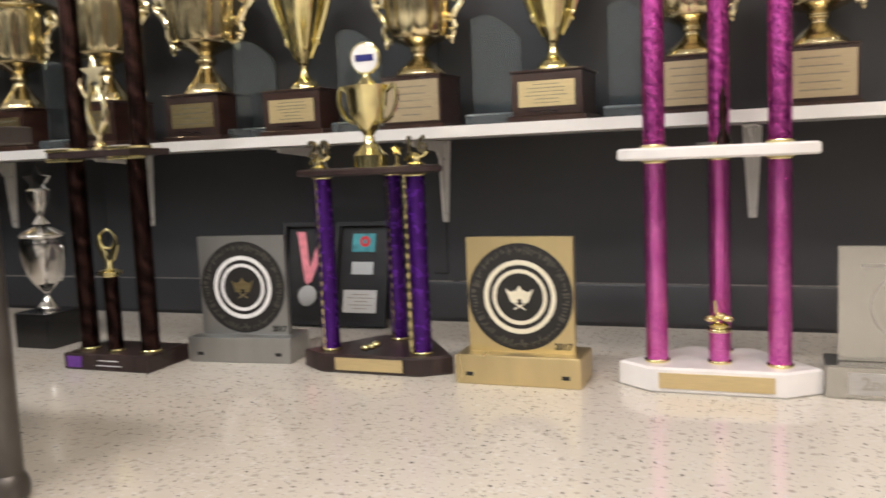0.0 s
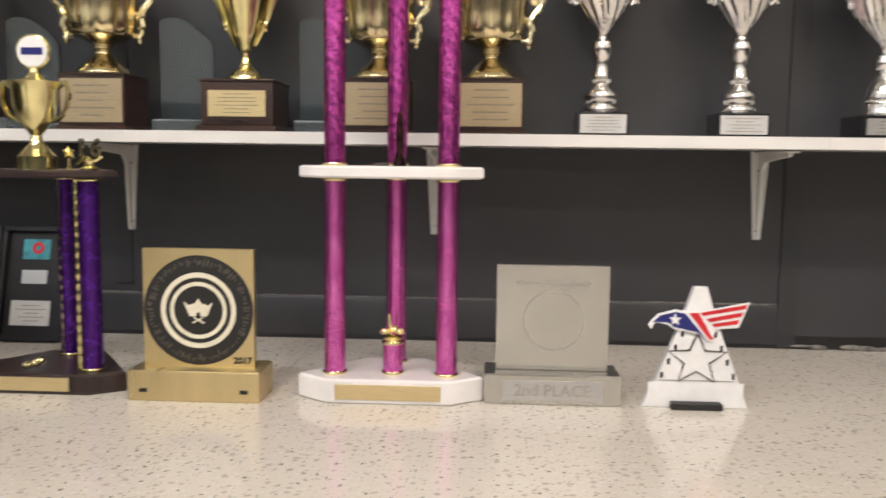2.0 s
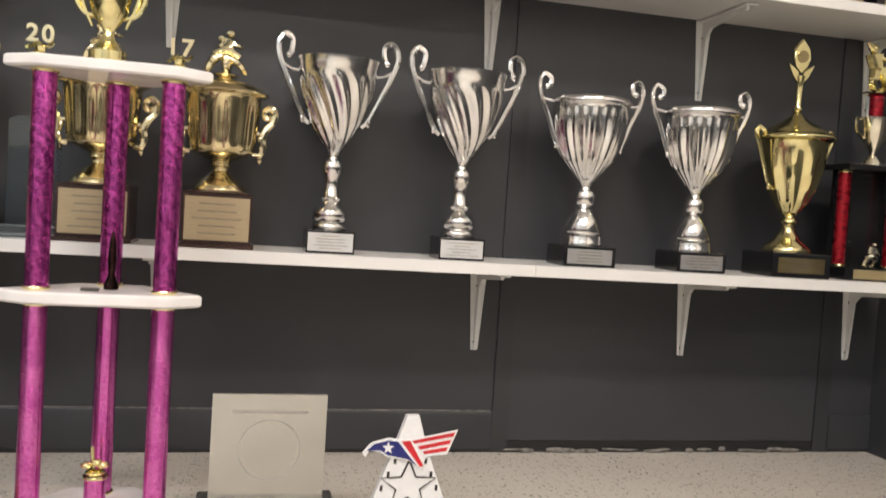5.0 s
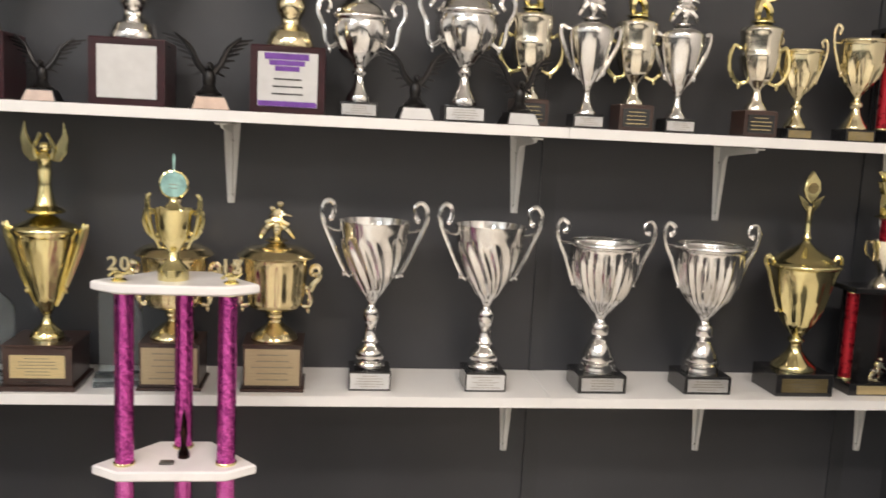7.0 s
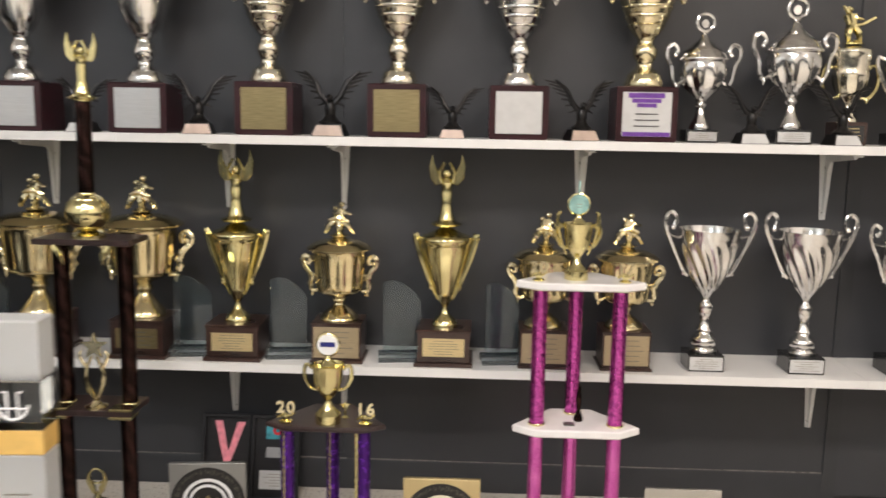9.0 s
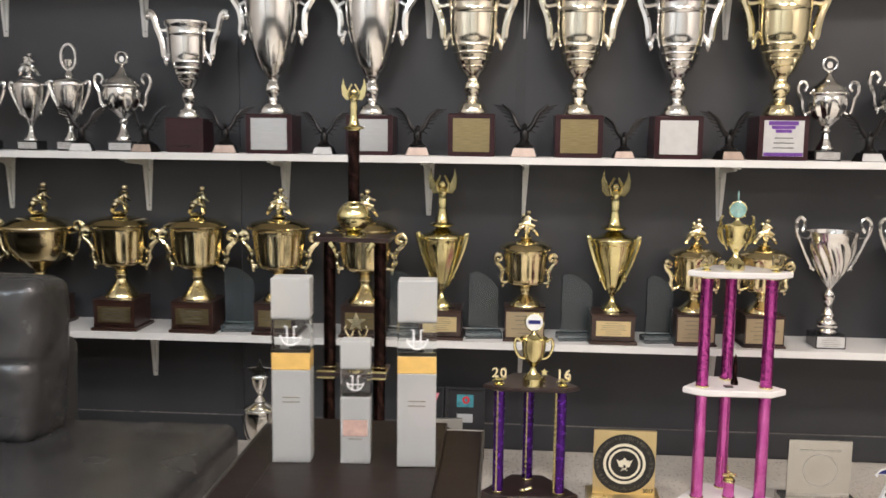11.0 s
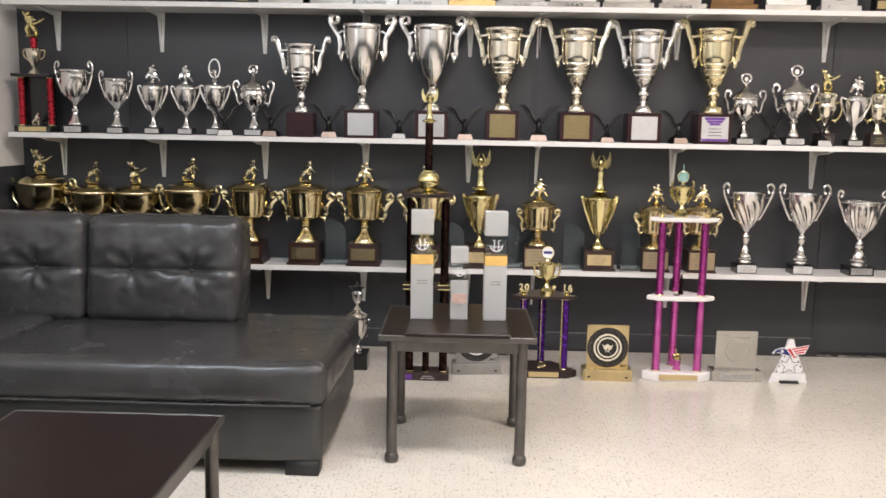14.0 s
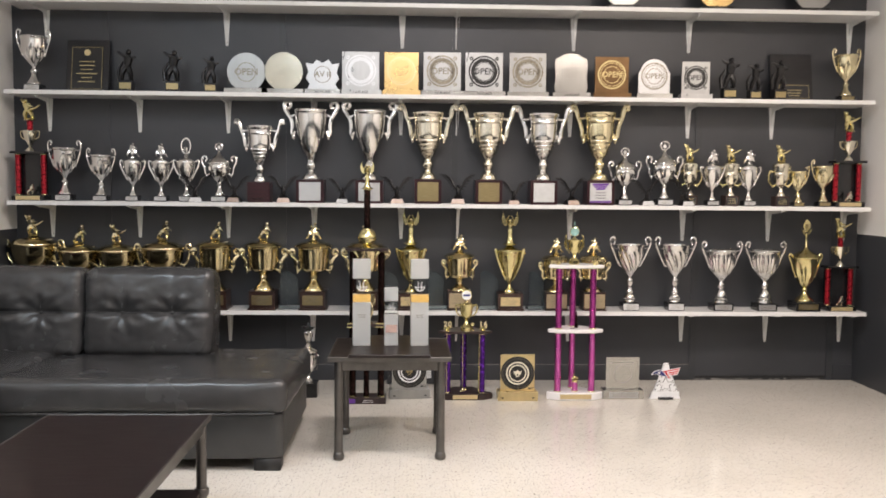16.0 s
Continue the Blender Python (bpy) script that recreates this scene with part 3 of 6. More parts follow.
KINDS = {
    # heights in units from the foot of the block; half width of block, its height, flared foot or not
    "swirl": dict(block=(42, 40, 40), tall=376, metal=[(30, 40), (32, 44), (31, 50), (25, 55), (29, 60), (30, 70), (26, 78), (18, 84), (15, 90), (19, 96), (15, 102), (12, 115), (12, 128), (16, 138), (18, 150), (16, 160), (10, 166), (9, 172), (14, 181), (27, 200), (41, 226), (54, 260), (63, 290), (69, 318), (73, 338)],
                  mod=wave(13, 0.075, 184, 308, 9.0), inside=190, handle=[(46, 224), (58, 238), (80, 284), (102, 336), (104, 362), (93, 376), (81, 369), (81, 352), (86, 340)], strut=[(68, 316), (82, 318), (96, 326)], hr=[3.5, 5, 5.5, 5.5, 5.0, 5.5]),
    "fluted": dict(block=(48, 42, 36), tall=332, metal=[(37, 36), (38, 40), (36, 44), (36, 54), (31, 58), (33, 62), (24, 84), (16, 100), (11, 104), (17, 110), (19, 120), (17, 130), (11, 136), (10, 142), (20, 156), (42, 184), (57, 218), (64, 252), (66, 280), (70, 284), (70, 290), (67, 294)],
                   mod=wave(24, 0.05, 150, 278), inside=152, handle=[(52, 206), (62, 214), (78, 258), (92, 288), (98, 314), (90, 332), (78, 326), (78, 314), (84, 310)], strut=[(68, 286), (80, 288), (92, 290)], hr=[3, 4.0, 4.2, 4.0, 5.0, 5.0]),
    "plain": dict(block=(42, 38, 34), tall=320, metal=[(34, 34), (36, 38), (34, 44), (26, 56), (16, 74), (12, 92), (17, 98), (17, 108), (11, 114), (10, 124), (20, 138), (40, 166), (54, 200), (61, 240), (63, 268), (68, 274), (66, 280)],
                  mod=wave(12, 0.09, 134, 236, 0.8), inside=138, handle=[(46, 180), (58, 188), (74, 232), (84, 268), (86, 300), (76, 318), (66, 308), (70, 296)], strut=[(64, 268), (76, 270), (84, 270)], hr=[3, 4.2, 4.2, 4.0, 4.6, 4.6]),
    "lidded": dict(block=(44, 42, 66), foot=True, tall=244, metal=[(35, 66), (35, 70), (31, 76), (22, 88), (13, 101), (11, 108), (14, 112), (14, 116), (11, 120), (20, 126), (38, 134), (46, 140), (49, 160), (52, 190), (55, 214), (57, 217), (67, 220), (68, 223), (63, 226), (56, 231), (44, 235), (28, 238), (14, 240), (11, 241), (14, 242), (8, 243), (2, 244)],
                   mod=wave(14, 0.045, 138, 214), handle=[(44, 138), (56, 138), (62, 150), (62, 166), (70, 180), (80, 190), (83, 202), (75, 209), (67, 204), (68, 194), (75, 195)], strut=[(50, 172), (60, 170), (66, 176)], hr=[3.6, 5.0, 6.2, 5.4, 6.0, 5.0, 4.2]),
    "squat": dict(block=(58, 52, 97), foot=True, tall=301, metal=[(47, 97), (47, 102), (40, 111), (25, 124), (15, 133), (14, 140), (18, 144), (17, 150), (30, 156), (50, 165), (56, 177), (58, 210), (61, 240), (64, 262), (66, 266), (76, 268), (78, 271), (73, 275), (66, 281), (53, 287), (35, 291), (18, 294), (13, 296), (16, 299), (8, 301)],
                  mod=wave(14, 0.045, 166, 262), handle=[(54, 166), (66, 167), (71, 181), (69, 198), (76, 214), (86, 226), (89, 242), (81, 250), (72, 244), (73, 233), (81, 233)], strut=[(58, 206), (68, 204), (74, 210)], hr=[4.2, 5.8, 7.2, 6.2, 6.8, 5.6, 4.6]),
    "bowl": dict(block=(44, 42, 56), foot=True, tall=218, metal=[(32, 56), (31, 62), (20, 78), (12, 92), (13, 98), (11, 104), (24, 114), (46, 130), (58, 152), (62, 172), (64, 188), (69, 191), (69, 194), (63, 198), (54, 204), (40, 209), (24, 212), (13, 214), (10, 216), (2, 218)],
                 mod=wave(18, 0.025, 112, 186), handle=[(54, 142), (66, 138), (76, 150), (82, 172), (88, 190), (84, 202), (75, 200), (76, 190)], strut=[(63, 180), (74, 184), (82, 186)], hr=[3, 4.2, 4.6, 4.0, 4.0]),
    "angel": dict(block=(42, 40, 60), foot=True, tall=226, metal=[(21, 60), (21, 64), (17, 70), (9, 78), (6, 84), (5, 90), (8, 96), (15, 112), (24, 140), (33, 172), (38, 194), (41, 200), (41, 205), (37, 209), (26, 213), (15, 219), (8, 223), (5, 226)],
                  mod=wave(10, 0.03, 92, 190), handle=[(12, 102), (24, 130), (38, 168), (47, 198), (49, 210), (45, 204), (40, 186)], strut=[(36, 182), (42, 184), (44, 190)], hr=[1.5, 4.5, 6.0, 5.5, 3.0, 2.0]),
    "crater": dict(block=(32, 27, 58), tall=234, metal=[(20, 58), (21, 62), (19, 66), (18, 71), (13, 75), (9, 79), (9, 84), (12, 90), (13, 95), (12, 100), (9, 104), (9, 108), (14, 114), (19, 121), (20.5, 122.5), (19.5, 124), (23, 130), (24.5, 131.5), (23.5, 133), (26, 139), (27.5, 140.5), (26.5, 142), (29, 149), (30.5, 150.5), (30, 152), (32, 163), (33, 180), (33.5, 194), (35, 196), (34, 199), (34.5, 208), (37, 211), (38, 215), (38, 218)],
                   mod=wave(9, 0.010, 152, 192), inside=122, handle=[(31, 168), (38, 158), (42, 163), (43, 176), (47, 192), (53, 207), (56, 219), (60, 230), (66, 233), (68, 227)], strut=[(34, 206), (44, 204), (52, 207)], hr=[3.6, 4.8, 5.8, 5.4, 6.0, 7.0, 5.0]),
    "goblet": dict(block=(32, 27, 54), tall=236, metal=[(20, 54), (21, 58), (19, 63), (17, 67), (12, 70), (8, 74), (8, 79), (11, 84), (12, 90), (10, 96), (8, 101), (12, 107), (20, 120), (26, 136), (31, 154), (35, 176), (37, 196), (37.5, 210), (39.5, 213), (39.5, 217), (38.5, 219)],
                   mod=wave(8, 0.012, 108, 165), inside=110, handle=[(37, 168), (41, 160), (45, 164), (44, 178), (46, 194), (53, 207), (61, 220), (62, 231), (55, 236), (48, 231), (49, 223), (55, 222)], strut=[(38, 207), (45, 203), (50, 205)], hr=[3.2, 4.4, 5.2, 5.4, 5.2, 4.8, 4.0]),
    "slim": dict(block=(15, 13, 14), tall=104, metal=[(10, 14), (10, 16), (7, 20), (4, 27), (3, 34), (4, 38), (8, 46), (14, 58), (19, 74), (22, 88), (22, 94), (20, 97), (12, 100), (6, 102), (5, 104)],
                 mod=wave(8, 0.03, 40, 86), handle=[(8, 46), (15, 56), (24, 74), (29, 88), (28, 96), (21, 93)], strut=None, hr=[1.4, 2.2, 2.4, 2.2, 1.8]),
    "banded": dict(block=(17, 15, 26), tall=112, metal=[(11, 26), (11, 29), (7, 34), (5, 40), (4, 46), (7, 50), (13, 56), (17, 66), (19, 76), (19.5, 80), (18.5, 82), (20, 98), (21, 104), (19, 106), (10, 109), (6, 112)],
                   mod=wave(12, 0.04, 50, 78), handle=[(10, 54), (20, 52), (29, 62), (31, 76), (27, 88), (21, 86)], strut=None, hr=[1.5, 2.2, 2.2, 2.0, 1.8]),
    "flame": dict(block=(56, 46, 42), tall=286, metal=[(40, 42), (41, 47), (36, 54), (24, 64), (13, 78), (10, 90), (15, 95), (14, 100), (10, 104), (15, 110), (28, 130), (42, 168), (50, 204), (56, 234), (66, 238), (67, 243), (58, 248), (42, 260), (20, 272), (9, 281), (6, 286)],
                  mod=wave(9, 0.09, 106, 225, 1.0), handle=[(36, 150), (46, 160), (58, 196), (68, 226), (76, 246), (70, 256), (62, 250)], strut=None, hr=[3, 4.2, 4.4, 4.2, 4.0]),
    "star": dict(block=(41, 38, 62), tall=216, metal=[(20, 62), (20, 67), (12, 78), (7, 88), (7, 96), (12, 100), (20, 110), (30, 128), (37, 156), (39, 180), (38, 192), (40, 196), (34, 201), (22, 207), (10, 212), (5, 216)],
                 mod=wave(8, 0.03, 100, 180), handle=[(26, 112), (36, 120), (43, 150), (44, 172), (39, 176)], strut=None, hr=[1.4, 2.0, 2.0, 1.6]),
    "urn": dict(block=(27, 24, 22), tall=184, metal=[(18, 22), (19, 26), (17, 32), (10, 44), (7, 56), (7, 60), (11, 65), (8, 70), (14, 78), (27, 92), (36, 110), (39, 126), (38, 136), (42, 139), (42, 143), (38, 146), (32, 156), (20, 166), (9, 174), (6, 180), (3, 184)],
                mod=wave(10, 0.10, 76, 134, 1.2), handle=[(34, 104), (44, 98), (50, 106), (54, 128), (62, 146), (60, 162), (50, 166), (44, 156), (48, 148)], strut=None, hr=[2.6, 3.4, 3.6, 3.6, 3.4, 3.0]),
}

PLATE_SEED = [0]


def cup(kind, x, y, z, tall, metal, block_mat, plate_mat, label, group="", top=None, handle_mat=None, turn=0.0, words=4, ink=None, plate=(0.8, 0.68), band_mat=None, name="trophy_cup"):
    """A turned metal cup on a block with a front plate. tall: full height in metres; top: (style, units) of what stands on the lid."""
    k = KINDS[kind]
    extra = top[1] if top else 0
    s = tall / (k["tall"] + extra)
    t = thing(name, label, "trophy", group)
    w, d, h = k["block"]
    if k.get("foot"):
        part("plinth", Geo(s).box(-w - 5, w + 5, -d - 5, d + 5, 0, 7, 1.2), block_mat, t)
        part("block", Geo(s).box(-w, w, -d, d, 7, h - 3, 0.8), block_mat, t)
        part("cap", Geo(s).box(-w - 2, w + 2, -d - 2, d + 2, h - 3, h, 0.8), block_mat, t)
        z0, z1 = 10.0, h - 6.0
    else:
        part("block", Geo(s).box(-w, w, -d, d, 0, h, 1.2), block_mat, t)
        z0, z1 = 2.0, h - 2.0
    pw, ph = w * plate[0], (z1 - z0) * plate[1] / 2
    pz = (z0 + z1) / 2
    p = part("plate", Geo(s).box(-pw, pw, -d - 0.9, -d, pz - ph, pz + ph, 0.2), plate_mat, t, "engraved metal plate")
    PLATE_SEED[0] += 1
    if words:
        part("lettering", bars(Geo(s), 0, -d - 1.0, pz, 1.6 * pw, 1.7 * ph, words, PLATE_SEED[0], 0.25), ink or INK_SOFT, p)
    prof = fine(list(k["metal"]), 0.30 * k["tall"], 0.93 * k["tall"])
    if "inside" in k:
        prof = prof + bowl_inside(prof, k["inside"])
    seg = 104 if kind in ("swirl", "fluted") else (64 if kind in ("lidded", "squat") else 40)
    part("cup", Geo(s).lathe(prof, seg, k["mod"]), metal, t, "", 50)
    if band_mat:
        r, zz = max(prof, key=lambda q: q[0] if q[1] > 0.5 * k["tall"] else 0)
        part("rim", Geo(s).ring((0, 0, zz), r, 1.6, 40, None, "z"), band_mat, t)
    for sgn in (-1, 1):
        g = Geo(s)
        g.tube(spline([(sgn * a, 0, b) for a, b in k["handle"]], 5), k["hr"], 7, 0.8)
        if k["strut"]:
            g.tube(spline([(sgn * a, 0, b) for a, b in k["strut"]], 3), k["hr"][0] * 0.9, 6)
        a, b = k["handle"][-1]
        g.ball((sgn * a, 0, b), k["hr"][-1] * 1.2, 8)
        a, b = k["handle"][1]
        g.ball((sgn * a, 0, b - k["hr"][1]), (k["hr"][1] * 0.9, k["hr"][1] * 0.9, k["hr"][1] * 1.7), 8)
        if kind in ("lidded", "squat"):
            for i, r in ((2, 6.0), (3, 7.0), (4, 6.5), (5, 6.0), (7, 5.0)):
                a, b = k["handle"][i]
                for off in (-3, 3):
                    g.ball((sgn * (a + off), off * 0.4, b + off * 0.8), (r * 0.75, r * 0.55, r * 0.75), 7)
        part("handle", g, handle_mat or metal, t)
    if top:
        style, h = top
        zt = k["tall"] - 1
        if style == "ring":
            g = Geo(s).ring((0, 0, zt + h * 0.55), h * 0.40, h * 0.09, 20)
            g.lathe([(h * 0.1, zt), (h * 0.16, zt + h * 0.06), (h * 0.07, zt + h * 0.14), (h * 0.05, zt + h * 0.2)], 10)
            g.prism([(h * 0.17 * math.cos(a * 0.5236), h * 0.2 * math.sin(a * 0.5236)) for a in range(12)], -0.8, 0.8, 0, Matrix.Translation((0, 0, zt + h * 0.5)) @ UPRIGHT)
            part("finial", g, handle_mat or metal, t)
        elif style == "loop":
            pts = [(0.24 * h * math.cos(a), 0, zt + 0.58 * h + 0.40 * h * math.sin(a)) for a in np.linspace(-math.pi / 2, 1.5 * math.pi, 25)]
            g = Geo(s).tube(pts, 0.05 * h, 6)
            g.lathe([(h * 0.16, zt), (h * 0.12, zt + h * 0.08), (h * 0.05, zt + h * 0.2), (h * 0.10, zt + h * 0.34), (h * 0.13, zt + h * 0.5)], 10)
            part("finial", g, handle_mat or metal, t)
        elif style == "flame":
            g = Geo(s).lathe([(h * 0.05, zt), (h * 0.07, zt + h * 0.04), (h * 0.04, zt + h * 0.1), (h * 0.045, zt + h * 0.4), (h * 0.07, zt + h * 0.5)], 10)
            for sgn in (-1, 1):
                g.prism([(sgn * a * h, b * h) for a, b in ((0.03, 0.40), (0.12, 0.50), (0.20, 0.66), (0.10, 0.60), (0.04, 0.56))], -0.02 * h, 0.02 * h, 0.004 * h, Matrix.Translation((0, 0, zt)) @ UPRIGHT)
            g.prism([(a * h, b * h) for a, b in ((0.0, 0.54), (0.08, 0.62), (0.13, 0.74), (0.11, 0.86), (0.0, 1.0), (-0.11, 0.86), (-0.13, 0.74), (-0.08, 0.62))], -0.03 * h, 0.03 * h, 0.01 * h, Matrix.Translation((0, 0, zt)) @ UPRIGHT)
            f = part("flame", g, handle_mat or metal, t)
            part("medallion", Geo(s).band((0, zt + h * 0.76), 0.0, 0.08 * h, -0.045 * h, -0.028 * h, 20), PLATE_DIM, f)
        elif style == "star":
            g = Geo(s).lathe([(h * 0.16, zt), (h * 0.05, zt + h * 0.15), (h * 0.10, zt + h * 0.25), (h * 0.20, zt + h * 0.45), (h * 0.22, zt + h * 0.62), (h * 0.17, zt + h * 0.66)], 14)
            g.prism([((0.34 if i % 2 == 0 else 0.16) * h * math.sin(i * math.pi / 5), (0.34 if i % 2 == 0 else 0.16) * h * math.cos(i * math.pi / 5)) for i in range(10)], -0.03 * h, 0.03 * h, 0, Matrix.Translation((0, 0, zt + h * 0.78)) @ UPRIGHT)
            part("star_finial", g, handle_mat or metal, t)
        else:
            part("figure", figure_geo(style, zt, h, s), handle_mat or metal, t)
    t.matrix_basis = pose(x, y, z, 0, 0, turn)
    return t


def eagle(x, y, z, h, plate_mat, turn=0.0):
    """A dark bird with raised wings on a small sloping plinth."""
    t = thing("eagle_statuette", "dark bronze eagle statuette with raised wings on a small plinth", "statuette", "eagle statuettes")
    s = h / 100.0
    g = Geo(s)
    g.ball((0, 0, 38), (8, 8, 14), 10)
    g.ball((0, -6, 54), (4.5, 5.5, 4.5), 8)
    g.tube(spline([(0, -10, 54), (0, -14, 52), (0, -14, 48)], 3), [2.2, 1.6, 0.5], 6)
    g.lathe([(15, 17), (16, 20), (10, 24), (7, 30)], 12)
    for sgn in (-1, 1):
        g.tube([(sgn * 4, -2, 30), (sgn * 5, -3, 21)], [3.0, 1.6], 6)
        turn_wing = Matrix.Rotation(sgn * 0.3, 4, "Z")
        # arm of the wing, then long feathers fanned along it
        arm = spline([(sgn * 5, 0, 46), (sgn * 15, -1, 58), (sgn * 24, -1, 76), (sgn * 42, -1, 92)], 4)
        g.tube(arm, [4.5, 4.0, 3.4, 1.4], 7, 1.0, turn_wing)
        for k in range(7):
            q = k / 6
            root = (6 + 30 * q, 48 + 38 * q)
            tip = (20 + 38 * q, 42 + 48 * q + 6 * math.sin(3 * q))
            dx, dz = tip[0] - root[0], tip[1] - root[1]
            n = 2.3 / math.hypot(dx, dz)
            blade = [(root[0] - dz * n, root[1] + dx * n), (root[0] + dz * n, root[1] - dx * n), (tip[0] + dz * n * 0.4, tip[1] - dx * n * 0.4), (tip[0] - dz * n * 0.4, tip[1] + dx * n * 0.4)]
            g.prism([(sgn * a, b) for a, b in blade], -0.8 + 0.3 * (k % 2), 0.8 + 0.3 * (k % 2), 0.2, turn_wing @ UPRIGHT)
    g.prism([(-5, 18), (5, 18), (3.5, 34), (-3.5, 34)], -2, 2, 0.5, Matrix.Translation((0, 8, 0)) @ UPRIGHT)
    part("bird", g, BRONZE, t)
    g = Geo(s)
    pts = [(-24, -20), (24, -20), (24, 20), (-24, 20)]
    v = [(a * 1.0, b * 1.0, 0) for a, b in pts] + [(a * 0.74, b * 0.66, 17) for a, b in pts]
    g.put(v, [(3, 2, 1, 0), (4, 5, 6, 7), (0, 1, 5, 4), (1, 2, 6, 5), (2, 3, 7, 6), (3, 0, 4, 7)])
    b = part("plinth", g, BRONZE, t)
    g = Geo(s)
    g.put([(-22, -20.3, 1), (22, -20.3, 1), (17, -14.2, 15.5), (-17, -14.2, 15.5), (-22, -19, 1), (22, -19, 1), (17, -13, 15.5), (-17, -13, 15.5)],
          [(0, 1, 2, 3), (7, 6, 5, 4), (0, 4, 5, 1), (1, 5, 6, 2), (2, 6, 7, 3), (3, 7, 4, 0)])
    part("plate", g, plate_mat, b, "small metal plate")
    t.matrix_basis = pose(x, y, z, 0, 0, turn)
    return t


def column(parent, mat, x, y, z0, z1, r, collars=True):
    m = Matrix.Translation((x, y, 0))
    c = part("column", Geo().lathe([(r, z0), (r, z1)], 22, None, m), mat, parent)
    if collars:
        for z in (z0, z1 - 0.006):
            part("collar", Geo().lathe([(r * 1.12, z), (r * 1.16, z + 0.002), (r * 1.16, z + 0.004), (r * 1.1, z + 0.006)], 22, None, m), BRASS, c, "thin gold collar")
    return c


def deck(parent, mat, half, front, back, z0, z1, name="deck"):
    """Six-sided trophy deck: a long front, clipped sides and a short back."""
    poly = [(-half * 0.66, -front), (half * 0.66, -front), (half, -front * 0.25), (half * 0.34, back), (-half * 0.34, back), (-half, -front * 0.25)]
    return part(name, Geo().prism(poly, z0, z1, 0.004), mat, parent)


def small_cup(parent, x, y, z, h, metal, disc_mat):
    """A little two-handled cup with a round disc above."""
    s = h / 100.0
    m = Matrix.Translation((x / s, y / s, z / s))
    prof = [(14, 0), (14, 10), (10, 14), (5, 20), (4, 26), (7, 30), (13, 38), (16, 50), (17, 62), (19, 66)]
    c = part("cup", Geo(s).lathe(prof + bowl_inside(prof, 32, 1.5), 24, None, m), metal, parent)
    for sgn in (-1, 1):
        part("handle", Geo(s).tube(spline([(sgn * 10, 0, 36), (sgn * 20, 0, 40), (sgn * 26, 0, 53), (sgn * 24, 0, 65), (sgn * 17, 0, 61)], 4), [1.6, 2.2, 2.0], 6, 1, m), metal, c)
    g = Geo(s).lathe([(10, 66), (6, 70), (3, 74), (3, 77)], 12, None, m)
    g.ring((0, 0, 88), 12, 1.6, 24, m)
    part("holder", g, metal, c)
    d = part("disc", Geo(s).band((0, 88), 0.0, 11.5, -2, 2, 32, m), disc_mat, c, "round printed disc")
    return c, d


def year_piece(parent, text, x, y, z, h):
    """Gold numerals on a small scroll foot."""
    f = part("year_piece", Geo().lathe([(0.30 * h, 0), (0.32 * h, 0.06 * h), (0.16 * h, 0.14 * h), (0.20 * h, 0.3 * h), (0.10 * h, 0.42 * h)], 12, None, Matrix.Translation((x, y, z)))
             .tube(spline([(x - 0.4 * h, y, z + 0.2 * h), (x - 0.1 * h, y - 0.05 * h, z + 0.42 * h), (x + 0.2 * h, y - 0.05 * h, z + 0.3 * h), (x + 0.42 * h, y, z + 0.46 * h)], 3), 0.06 * h, 6), BRASS, parent)
    for ch, dx in zip(text, (-0.24, 0.24)):
        lettering(ch, 0.80 * h, PALEGOLD, f, x + dx * h, y, z + 0.70 * h, "numeral", 0.022 * h, 0.07 * h)
    return f


